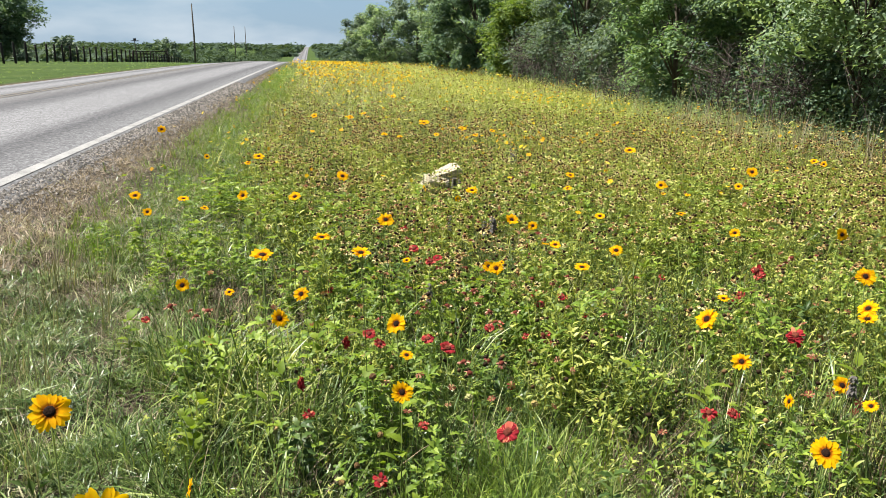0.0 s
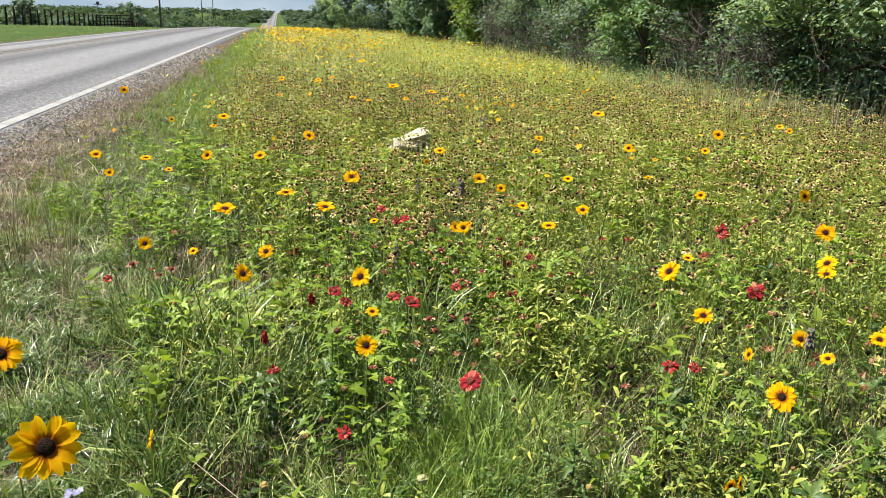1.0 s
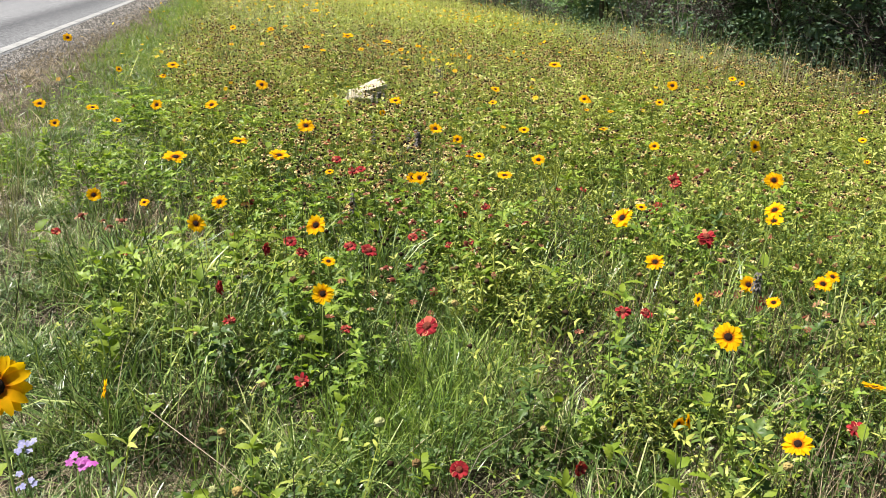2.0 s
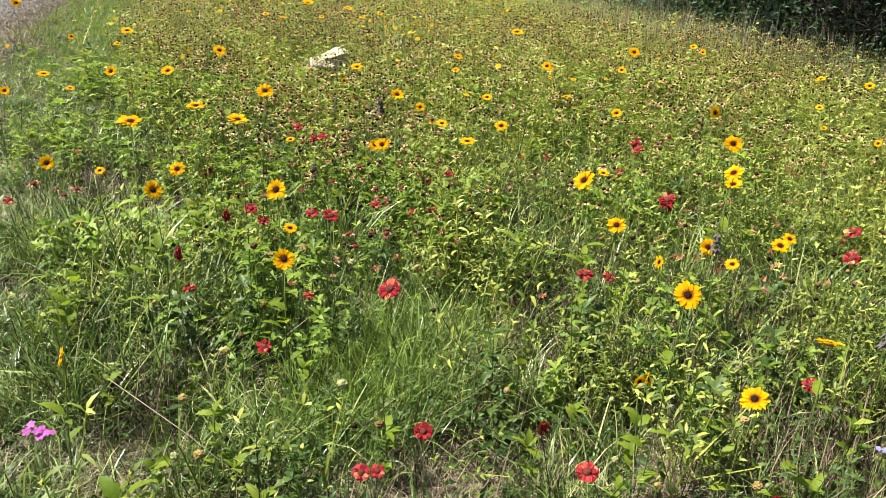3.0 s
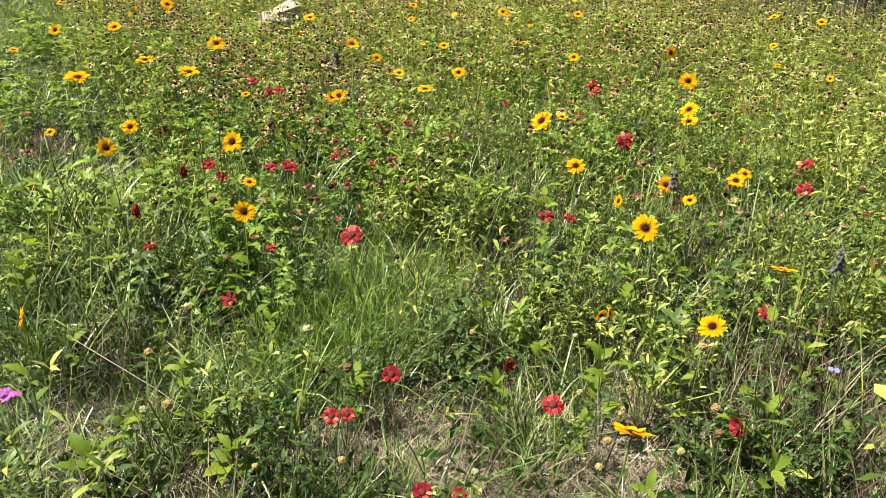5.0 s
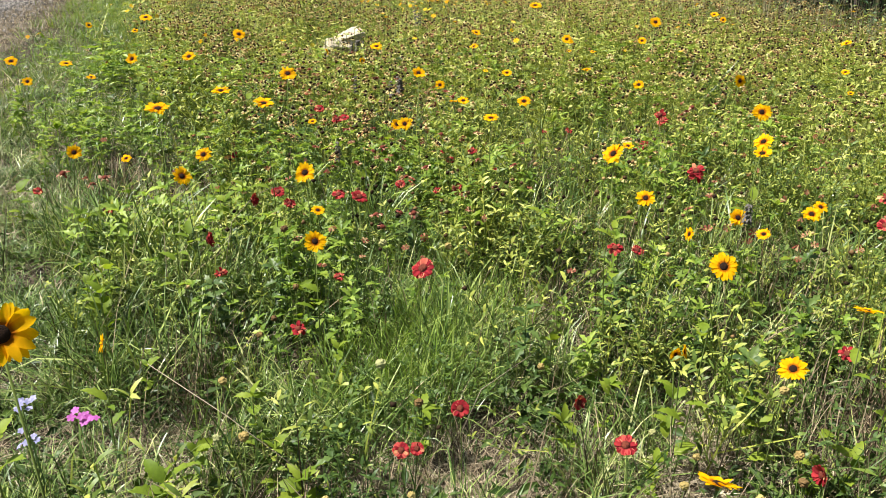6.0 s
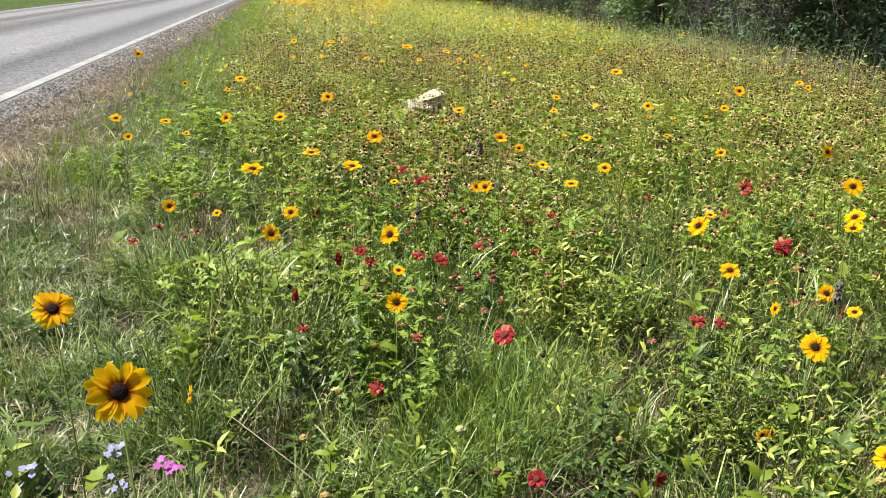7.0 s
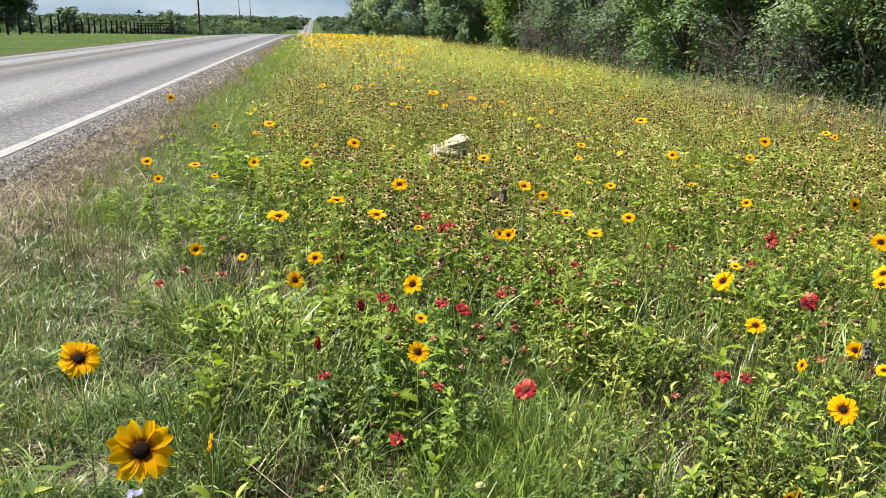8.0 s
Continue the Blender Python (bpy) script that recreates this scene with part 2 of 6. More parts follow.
def ground_material():
    m, n, l, bsdf, out = nodes_of("ground_soil_and_turf")
    geo = n.new("ShaderNodeNewGeometry")
    big, mid, fine = n.new("ShaderNodeTexNoise"), n.new("ShaderNodeTexNoise"), n.new("ShaderNodeTexNoise")
    for t, s, d in ((big, 0.25, 4), (mid, 3.0, 5), (fine, 70, 6)):
        t.inputs["Scale"].default_value, t.inputs["Detail"].default_value = s, d
        l.new(geo.outputs["Position"], t.inputs["Vector"])
    soil = colour_ramp(n, [(0.3, (0.0238, 0.01768, 0.01224)), (0.5, (0.0646, 0.051, 0.03536)), (0.7, (0.1836, 0.153, 0.1122))])
    turf = colour_ramp(n, [(0.3, (0.021, 0.043, 0.010)), (0.5, (0.038, 0.062, 0.015)), (0.7, (0.064, 0.084, 0.022))])
    add = n.new("ShaderNodeMix")
    add.inputs["Factor"].default_value = 0.5
    l.new(mid.outputs["Fac"], add.inputs["A"])
    l.new(fine.outputs["Fac"], add.inputs["B"])
    l.new(add.outputs["Result"], soil.inputs["Fac"])
    add2 = n.new("ShaderNodeMix")
    add2.inputs["Factor"].default_value = 0.45
    l.new(big.outputs["Fac"], add2.inputs["A"])
    l.new(mid.outputs["Fac"], add2.inputs["B"])
    l.new(add2.outputs["Result"], turf.inputs["Fac"])
    sep = n.new("ShaderNodeSeparateXYZ")
    l.new(geo.outputs["Position"], sep.inputs["Vector"])
    # mown pasture and far land wear turf, the verge by the walk bare soil and litter
    left, far, right = n.new("ShaderNodeMapRange"), n.new("ShaderNodeMapRange"), n.new("ShaderNodeMath")
    left.inputs["From Min"].default_value, left.inputs["From Max"].default_value = -6.4, -7.2
    far.inputs["From Min"].default_value, far.inputs["From Max"].default_value = 30, 70
    l.new(sep.outputs["X"], left.inputs["Value"])
    l.new(sep.outputs["Y"], far.inputs["Value"])
    right.operation = "MAXIMUM"
    l.new(left.outputs["Result"], right.inputs[0])
    l.new(far.outputs["Result"], right.inputs[1])
    mix = n.new("ShaderNodeMix")
    mix.data_type = "RGBA"
    l.new(right.outputs["Value"], mix.inputs["Factor"])
    # under the far meadow old thatch covers the soil
    thatch = colour_ramp(n, [(0.3, (0.08, 0.09, 0.03)), (0.5, (0.17, 0.175, 0.065)), (0.7, (0.27, 0.26, 0.115))])
    l.new(add.outputs["Result"], thatch.inputs["Fac"])
    deep, side, under, bed = n.new("ShaderNodeMapRange"), n.new("ShaderNodeMapRange"), n.new("ShaderNodeMath"), n.new("ShaderNodeMix")
    deep.inputs["From Min"].default_value, deep.inputs["From Max"].default_value = 4.5, 8.0
    side.inputs["From Min"].default_value, side.inputs["From Max"].default_value = 1.2, 2.4
    l.new(sep.outputs["Y"], deep.inputs["Value"])
    l.new(sep.outputs["X"], side.inputs["Value"])
    back, either = n.new("ShaderNodeMapRange"), n.new("ShaderNodeMath")
    back.inputs["From Min"].default_value, back.inputs["From Max"].default_value = 1.9, 0.6
    back.inputs["To Max"].default_value = 0.5
    l.new(sep.outputs["Y"], back.inputs["Value"])
    either.operation = "MAXIMUM"
    l.new(deep.outputs["Result"], either.inputs[0])
    l.new(back.outputs["Result"], either.inputs[1])
    under.operation, bed.data_type = "MULTIPLY", "RGBA"
    l.new(either.outputs["Value"], under.inputs[0])
    l.new(side.outputs["Result"], under.inputs[1])
    l.new(under.outputs["Value"], bed.inputs["Factor"])
    l.new(soil.outputs["Color"], bed.inputs["A"])
    l.new(thatch.outputs["Color"], bed.inputs["B"])
    l.new(bed.outputs["Result"], mix.inputs["A"])
    l.new(turf.outputs["Color"], mix.inputs["B"])
    l.new(mix.outputs["Result"], bsdf.inputs["Base Color"])
    bsdf.inputs["Roughness"].default_value, bsdf.inputs["Specular IOR Level"].default_value = 0.95, 0.06
    bm_ = n.new("ShaderNodeBump")
    bm_.inputs["Strength"].default_value, bm_.inputs["Distance"].default_value = 0.8, 0.03
    l.new(fine.outputs["Fac"], bm_.inputs["Height"])
    l.new(bm_.outputs["Normal"], bsdf.inputs["Normal"])
    return m


def road_material():
    """Weathered chip seal: pale stones, darker wheel tracks, coarser at the edge."""
    m, n, l, bsdf, out = nodes_of("chip_seal")
    geo = n.new("ShaderNodeNewGeometry")
    sep = n.new("ShaderNodeSeparateXYZ")
    l.new(geo.outputs["Position"], sep.inputs["Vector"])
    chips, patchy = n.new("ShaderNodeTexVoronoi"), n.new("ShaderNodeTexNoise")
    chips.inputs["Scale"].default_value = 48
    mp = n.new("ShaderNodeMapping")
    mp.inputs["Scale"].default_value = (1.6, 0.05, 1)
    l.new(geo.outputs["Position"], mp.inputs["Vector"])
    patchy.inputs["Scale"].default_value, patchy.inputs["Detail"].default_value = 1.5, 5
    l.new(mp.outputs["Vector"], patchy.inputs["Vector"])
    l.new(geo.outputs["Position"], chips.inputs["Vector"])
    stone = colour_ramp(n, [(0.0, (0.055, 0.055, 0.058)), (0.5, (0.114, 0.113, 0.119)), (1.0, (0.215, 0.213, 0.222))])
    l.new(chips.outputs["Color"], stone.inputs["Fac"])
    # wheel tracks: four darker lanes across the width
    track = colour_ramp(n, [(0.0, (1.1, 1.1, 1.1)), (0.07, (0.98, 0.98, 0.98)), (0.13, (0.5, 0.5, 0.51)), (0.22, (1.1, 1.1, 1.1)), (0.32, (1.1, 1.1, 1.1)), (0.41, (0.5, 0.5, 0.51)),
                            (0.47, (0.9, 0.88, 0.86)), (0.56, (0.5, 0.5, 0.51)), (0.66, (1.08, 1.08, 1.08)), (0.78, (1.1, 1.1, 1.1)), (0.85, (0.5, 0.5, 0.51)), (0.93, (0.9, 0.9, 0.9)), (1.0, (0.85, 0.85, 0.85))])
    across = n.new("ShaderNodeMapRange")
    across.inputs["From Min"].default_value, across.inputs["From Max"].default_value = -6.25, 0.3
    l.new(sep.outputs["X"], across.inputs["Value"])
    wob = n.new("ShaderNodeMath")
    wob.operation, wob.inputs[2].default_value = "MULTIPLY_ADD", -0.03
    wob.inputs[1].default_value = 0.06
    l.new(patchy.outputs["Fac"], wob.inputs[0])
    sm = n.new("ShaderNodeMath")
    l.new(across.outputs["Result"], sm.inputs[0])
    l.new(wob.outputs["Value"], sm.inputs[1])
    l.new(sm.outputs["Value"], track.inputs["Fac"])
    mul = n.new("ShaderNodeVectorMath")
    mul.operation = "MULTIPLY"
    l.new(stone.outputs["Color"], mul.inputs[0])
    l.new(track.outputs["Color"], mul.inputs[1])
    l.new(mul.outputs["Vector"], bsdf.inputs["Base Color"])
    bsdf.inputs["Roughness"].default_value, bsdf.inputs["Specular IOR Level"].default_value = 0.9, 0.15
    bm_ = n.new("ShaderNodeBump")
    bm_.inputs["Strength"].default_value, bm_.inputs["Distance"].default_value = 0.7, 0.006
    l.new(chips.outputs["Distance"], bm_.inputs["Height"])
    l.new(bm_.outputs["Normal"], bsdf.inputs["Normal"])
    return m


GROUND, ROAD = ground_material(), road_material()

# ---------------------------------------------------------------- building helpers
rng = np.random.default_rng(7)


def mesh_of(name, verts, faces, material, smooth=False):
    me = bpy.data.meshes.new(name)
    me.from_pydata([tuple(v) for v in verts], [], [tuple(f) for f in faces])
    me.materials.append(material)
    if smooth:
        me.polygons.foreach_set("use_smooth", [True] * len(me.polygons))
    me.update()
    return me


def mesh_arrays(name, v, tri, material):
    """A mesh of triangles from numpy arrays, quick for many small pieces."""
    me = bpy.data.meshes.new(name)
    v, tri = np.ascontiguousarray(v, np.float32), np.ascontiguousarray(tri, np.int32)
    me.vertices.add(len(v))
    me.vertices.foreach_set("co", v.ravel())
    me.loops.add(tri.size)
    me.loops.foreach_set("vertex_index", tri.ravel())
    me.polygons.add(len(tri))
    me.polygons.foreach_set("loop_start", np.arange(0, tri.size, 3, dtype=np.int32))
    me.materials.append(material)
    me.update(calc_edges=True)
    return me


def part(name, me, parent, m=None, label=""):
    """One mesh object under a thing or a part; m is its place in the parent's space."""
    ob = new(name, me)
    ob.parent = parent
    if m is not None:
        ob.matrix_basis = m
    return tagged(ob, label)


def thing(name, place, label, category, group="", kind=""):
    ob = new(name)
    ob.empty_display_size = 0.05
    ob.matrix_basis = place if isinstance(place, Matrix) else Matrix.Translation(place)
    return tagged(ob, label, category, group, kind)


def tube(points, radii, sides=6):
    """Vertices and faces of a bent tapering tube."""
    verts, faces = [], []
    pts = [Vector(p) for p in points]
    for i, p in enumerate(pts):
        d = (pts[min(i + 1, len(pts) - 1)] - pts[max(i - 1, 0)]).normalized()
        a = d.cross(Vector((0.31, 0.95, 0.1))).normalized()
        b = d.cross(a)
        for k in range(sides):
            w = 2 * math.pi * k / sides
            verts.append(p + (a * math.cos(w) + b * math.sin(w)) * radii[i])
    for i in range(len(pts) - 1):
        for k in range(sides):
            j = (k + 1) % sides
            faces.append((i * sides + k, i * sides + j, (i + 1) * sides + j, (i + 1) * sides + k))
    faces.append(tuple(range(sides))[::-1])
    faces.append(tuple((len(pts) - 1) * sides + k for k in range(sides)))
    return verts, faces


def joined(pieces):
    verts, faces = [], []
    for v, f in pieces:
        o = len(verts)
        verts += list(v)
        faces += [tuple(i + o for i in q) for q in f]
    return verts, faces


def box(cx, cy, cz, sx, sy, sz):
    v = [(cx + sx * a / 2, cy + sy * b / 2, cz + sz * c / 2) for c in (-1, 1) for b in (-1, 1) for a in (-1, 1)]
    return v, [(0, 2, 3, 1), (4, 5, 7, 6), (0, 1, 5, 4), (2, 6, 7, 3), (0, 4, 6, 2), (1, 3, 7, 5)]


# ---------------------------------------------------------------- the lie of the land
PY = np.array([-200, 0, 45, 65, 86, 120, 180, 280, 350, 424, 600, 880, 1500, 3000, 4800])
PZ = np.array([0, 0, 0, -0.07, -0.29, -1.0, -3.1, -5.6, -5.4, -3.6, -0.9, 1.8, 4.0, 5.0, 5.0])
_yy = np.arange(-200, 4800, 4.0)
_zz = np.convolve(np.pad(np.interp(_yy, PY, PZ), 6, mode="edge"), np.ones(13) / 13, "valid")
XS = np.array([-400, -60, -14, -7.6, -6.25, -3.5, 0.0, 0.3, 0.7, 1.3, 2.1, 3.5, 8.0, 14, 60, 400])
XZ = np.array([0.3, 0.1, -0.12, -0.16, -0.11, 0.045, 0.0, -0.03, -0.10, -0.24, -0.34, -0.36, -0.38, -0.3, 0.0, 0.4])


def land(x, y):
    """Height of the finished ground or road."""
    x, y = np.asarray(x, float), np.asarray(y, float)
    rough = 0.02 * np.sin(1.9 * x + 0.7 * y) * np.sin(1.3 * y - 0.4 * x) + 0.012 * np.sin(5.1 * x) * np.sin(4.3 * y + 1)
    off = np.clip(np.maximum(x - 0.7, -6.6 - x), 0, 1)
    return np.interp(x, XS, XZ) + np.interp(y, _yy, _zz) + rough * off


def sheet(name, xs, ys, drop, material, lift=0.0):
    X, Y = np.meshgrid(xs, ys)
    Z = land(X, Y) + lift - drop(X)
    v = np.stack([X, Y, Z], -1).reshape(-1, 3)
    nx, ny = len(xs), len(ys)
    i = (np.arange(ny - 1)[:, None] * nx + np.arange(nx - 1)[None]).ravel()
    tri = np.concatenate([np.stack([i, i + 1, i + nx + 1], -1), np.stack([i, i + nx + 1, i + nx], -1)])
    me = mesh_arrays(name, v, tri, material)
    me.polygons.foreach_set("use_smooth", [True] * len(me.polygons))
    return new(name, me)


ys = np.concatenate([np.arange(-60, -4, 4), np.arange(-4, 14, 0.15), np.arange(14, 40, 0.5), np.arange(40, 130, 3), np.arange(130, 500, 12), np.arange(500, 4600, 100)])
xs = np.concatenate([np.array([-2500, -1200, -600, -300, -150, -80, -50, -35, -25, -18, -14, -11, -9, -7.6, -7.0, -6.3, -6.15, -5.2, -3.5, -1.7, 0.0, 0.22]), np.arange(0.3, 9, 0.15),
                     np.array([9.5, 10.5, 12, 14, 18, 25, 40, 70, 150, 300, 600, 1200, 2500])])
tagged(sheet("ground", xs, ys, lambda X: np.where((X > -6.2) & (X < 0.25), 0.08, 0.0), GROUND), "dry roadside soil and mown pasture running to the horizon", "ground", kind="structure")
rys = np.concatenate([np.arange(-60, 130, 2.0), np.arange(130, 500, 8), np.arange(500, 4600, 60)])
tagged(sheet("road", np.array([-6.27, -6.25, -5.2, -3.5, -1.7, 0.0, 0.28, 0.33]), rys, lambda X: np.where((X < -6.26) | (X > 0.3), 0.12, 0.0), ROAD, 0.004), "pale weathered chip-seal country road with darker wheel tracks", "road", kind="structure")
tagged(sheet("edge_line", np.array([-0.05, 0.05]), rys, lambda X: 0.0 * X, WHITE, 0.009), "worn white painted edge line on the road", "road marking", kind="structure")
for cx in (-3.6, -3.38):
    tagged(sheet("centre_line", np.array([cx - 0.05, cx + 0.05]), rys, lambda X: 0.0 * X, CENTRE, 0.009), "faded yellow centre line on the road", "road marking", kind="structure")
tagged(sheet("edge_line", np.array([-6.12, -6.02]), rys, lambda X: 0.0 * X, WHITE, 0.009), "worn white painted line at the road's far side", "road marking", kind="structure")

# ---------------------------------------------------------------- meadow plants scattered by nature
EYE = (2.2, 1.3)


def edge(y):
    """Where the meadow meets the trees."""
    return np.interp(y, [0, 6, 11, 16, 21, 27, 38, 65, 100], [7.6, 7.7, 7.6, 8.05, 8.55, 9.05, 9.4, 9.65, 9.6])


def patches(x, y, size, seed):
    """Smooth natural variation from 0 to 1 over the plan."""
    g = np.random.default_rng(seed)
    s = np.zeros_like(np.asarray(x, float))
    for k in range(7):
        a, w, p = g.uniform(0, 6.28), g.uniform(0.6, 1.8) * 6.28 / size, g.uniform(0, 6.28)
        s += np.sin((np.cos(a) * x + np.sin(a) * y) * w + p)
    return np.clip(0.5 + s / 7, 0, 1)


def spread(density, rmin=0.75, rmax=90.0, near=4.0, fall=1.5, a0=-24, a1=54, chance=None):
    """Places on the verge, thinning with distance from the walk; returns x, y, distance."""
    r = np.linspace(rmin, rmax, 4000)
    dens = density * np.minimum(1, (near / r) ** fall)
    span = np.radians(a1 - a0)
    dr = r[1] - r[0]
    cum = np.cumsum(dens * r * span * dr)
    n = int(cum[-1])
    rr = np.interp(rng.uniform(0, cum[-1], n), cum, r)
    aa = np.radians(a0) + span * rng.random(n)
    x, y = EYE[0] + rr * np.sin(aa), EYE[1] + rr * np.cos(aa)
    keep = (x > 0.2) & (x < edge(y) + 1.3)
    if chance is not None:
        keep &= rng.random(n) < chance(x, y)
    return x[keep], y[keep], rr[keep]


def scatter(name, templates, x, y, z, size, tall, lean, material, label, category):
    """Many small plants or pieces as one mesh of triangles."""
    n = len(x)
    pick, yaw = rng.integers(0, len(templates), n), rng.uniform(0, 6.2832, n)
    vs, ts, base = [], [], 0
    for k, (v, tri) in enumerate(templates):
        i = np.nonzero(pick == k)[0]
        if not len(i):
            continue
        p = np.repeat(np.asarray(v, np.float32)[None], len(i), 0)
        p[..., 0] *= size[i, None]
        p[..., 1] *= size[i, None]
        p[..., 2] *= tall[i, None]
        c, s = np.cos(lean[i])[:, None], np.sin(lean[i])[:, None]
        p[..., 0], p[..., 2] = p[..., 0] * c + p[..., 2] * s, p[..., 2] * c - p[..., 0] * s
        c, s = np.cos(yaw[i])[:, None], np.sin(yaw[i])[:, None]
        p[..., 0], p[..., 1] = p[..., 0] * c - p[..., 1] * s, p[..., 0] * s + p[..., 1] * c
        p += np.stack([x[i], y[i], z[i]], -1)[:, None]
        t = np.asarray(tri, np.int32)[None] + (base + np.arange(len(i)) * len(v))[:, None, None]
        vs.append(p.reshape(-1, 3))
        ts.append(t.reshape(-1, 3))
        base += len(i) * len(v)
    ob = new(name, mesh_arrays(name, np.concatenate(vs), np.concatenate(ts), material))
    return tagged(ob, label, category, kind="stuff")


def blades(count, seed, spread_=0.5):
    """A plain tuft for the distance: several blades of uneven length from one root, in units of the blade height."""
    g = np.random.default_rng(seed)
    v, t = [], []
    for k in range(count):
        a, bend, h = g.uniform(0, 6.28), g.uniform(0.1, 0.75) * spread_ * 2, g.uniform(0.55, 1.1)
        w = g.uniform(0.0045, 0.009)
        ox, oy = g.normal(0, 0.06, 2)
        c, s = math.cos(a), math.sin(a)
        o = len(v)
        for bx, by, bz in ((0, -w, 0), (0, w, 0), (bend * 0.3 * h, w * 0.85, 0.5 * h), (bend * 0.3 * h, -w * 0.85, 0.5 * h), (bend * h, 0, h * (1 - 0.4 * bend))):
            v.append((ox + bx * c - by * s, oy + bx * s + by * c, bz))
        t += [(o, o + 1, o + 2), (o, o + 2, o + 3), (o + 3, o + 2, o + 4)]
    return v, t


def curled(count, seed, lean0=0.35, curl=1.5, thin=1.0, wide=0.10):
    """A tuft of arching blades: each one leaves the root at an angle, bends over and narrows to its tip."""
    g = np.random.default_rng(seed)
    v, t = [], []
    for k in range(count):
        a, tilt, bow, ln = g.uniform(0, 6.28), abs(g.normal(0, lean0)), curl * g.uniform(0.25, 1.25), g.uniform(0.5, 1.15)
        w = g.uniform(0.006, 0.012) * thin
        ox, oy = g.normal(0, wide, 2)
        c, s = math.cos(a), math.sin(a)
        twist = g.normal(0, 0.5)
        px, pz, o = 0.0, 0.0, len(v)
        for i, (q, ww) in enumerate(((0.0, 1.0), (0.36, 1.0), (0.7, 0.75))):
            if i:
                step = (q - last) * ln
                px, pz = px + math.sin(tilt + bow * (q + last) / 2) * step, pz + math.cos(tilt + bow * (q + last) / 2) * step
            last = q
            e, u = w * ww * math.cos(twist * q), w * ww * math.sin(twist * q)
            v += [(ox + px * c + e * s, oy + px * s - e * c, pz - u), (ox + px * c - e * s, oy + px * s + e * c, pz + u)]
        px, pz = px + math.sin(tilt + bow * 0.85) * 0.3 * ln, pz + math.cos(tilt + bow * 0.85) * 0.3 * ln
        v.append((ox + px * c, oy + px * s, max(0.01, pz)))
        t += [(o, o + 1, o + 3), (o, o + 3, o + 2), (o + 2, o + 3, o + 5), (o + 2, o + 5, o + 4), (o + 4, o + 5, o + 6)]
    return v, t


def strip_leaf(length, width, fold=0.25, droop=0.15):
    """A narrow arching leaf: six vertices, four triangles."""
    def z(q):
        return length * (0.35 * q - (0.35 + droop) * q * q)
    return ([(0, 0, 0), (0.32 * length, width / 2, z(0.32) + fold * width), (0.32 * length, -width / 2, z(0.32) + 0.1 * width), (0.68 * length, width * 0.42, z(0.68) + fold * width), (0.68 * length, -width * 0.42, z(0.68)), (length, 0, z(1.0))],
            [(0, 2, 1), (1, 2, 4), (1, 4, 3), (3, 4, 5)])


def lobed_leaf(length, width, fold=0.25, droop=0.15):
    """A soft leaf with two lobes a side, folded along its midrib."""
    v = [(0, 0, 0), (0.5 * length, 0, 0.06 * length), (length, 0, -droop * length)]
    for q, w in ((0.2, 0.55), (0.36, 1.0), (0.46, 0.5), (0.66, 0.85), (0.76, 0.4)):
        for side in (1, -1):
            v.append((q * length, side * w * width / 2, 0.06 * length + fold * width * w - droop * length * q * q))
    t = []
    for side in (0, 1):
        rim = [0] + [3 + 2 * k + side for k in range(5)] + [2]
        for a, b in zip(rim, rim[1:]):
            t.append((1, b, a) if side == 0 else (1, a, b))
    return v, t


def plain_leaf(length, width, fold=0.25, droop=0.15):
    """A leaf of two triangles, for plants seen from farther off."""
    return [(0, 0, 0), (0.45 * length, width / 2, fold * width), (0.45 * length, -width / 2, fold * width), (length, 0, -droop * length)], [(0, 3, 1), (0, 2, 3)]


def leaf_shape(length, width, fold=0.25, droop=0.15):
    """A pointed leaf along +x, folded along its midrib."""
    return ([(0, 0, 0), (0.42 * length, width / 2, fold * width), (0.42 * length, -width / 2, fold * width), (0.5 * length, 0, 0.0), (length, 0, -droop * length)],
            [(0, 3, 1), (0, 2, 3), (3, 4, 1), (3, 2, 4)])


def set_leaf(v, t, leaf, at, turn, up, roll):
    """Adds a leaf to a plant: rolled about its midrib, raised and turned, at a place on the stem."""
    lv, lt = leaf
    o = len(v)
    cr, sr, cu, su, ct, st = math.cos(roll), math.sin(roll), math.cos(up), math.sin(up), math.cos(turn), math.sin(turn)
    for x, y, z in lv:
        y, z = y * cr - z * sr, y * sr + z * cr
        x, z = x * cu - z * su, x * su + z * cu
        v.append((at[0] + x * ct - y * st, at[1] + x * st + y * ct, at[2] + z))
    t += [(i + o, j + o, k + o) for i, j, k in lt]


def set_stem(v, t, a, b, w):
    o = len(v)
    v += [(a[0] - w, a[1], a[2]), (a[0] + w, a[1] + w, a[2]), (b[0] + w * 0.6, b[1], b[2]), (b[0] - w * 0.6, b[1] + w * 0.6, b[2])]
    t += [(o, o + 1, o + 2), (o, o + 2, o + 3)]


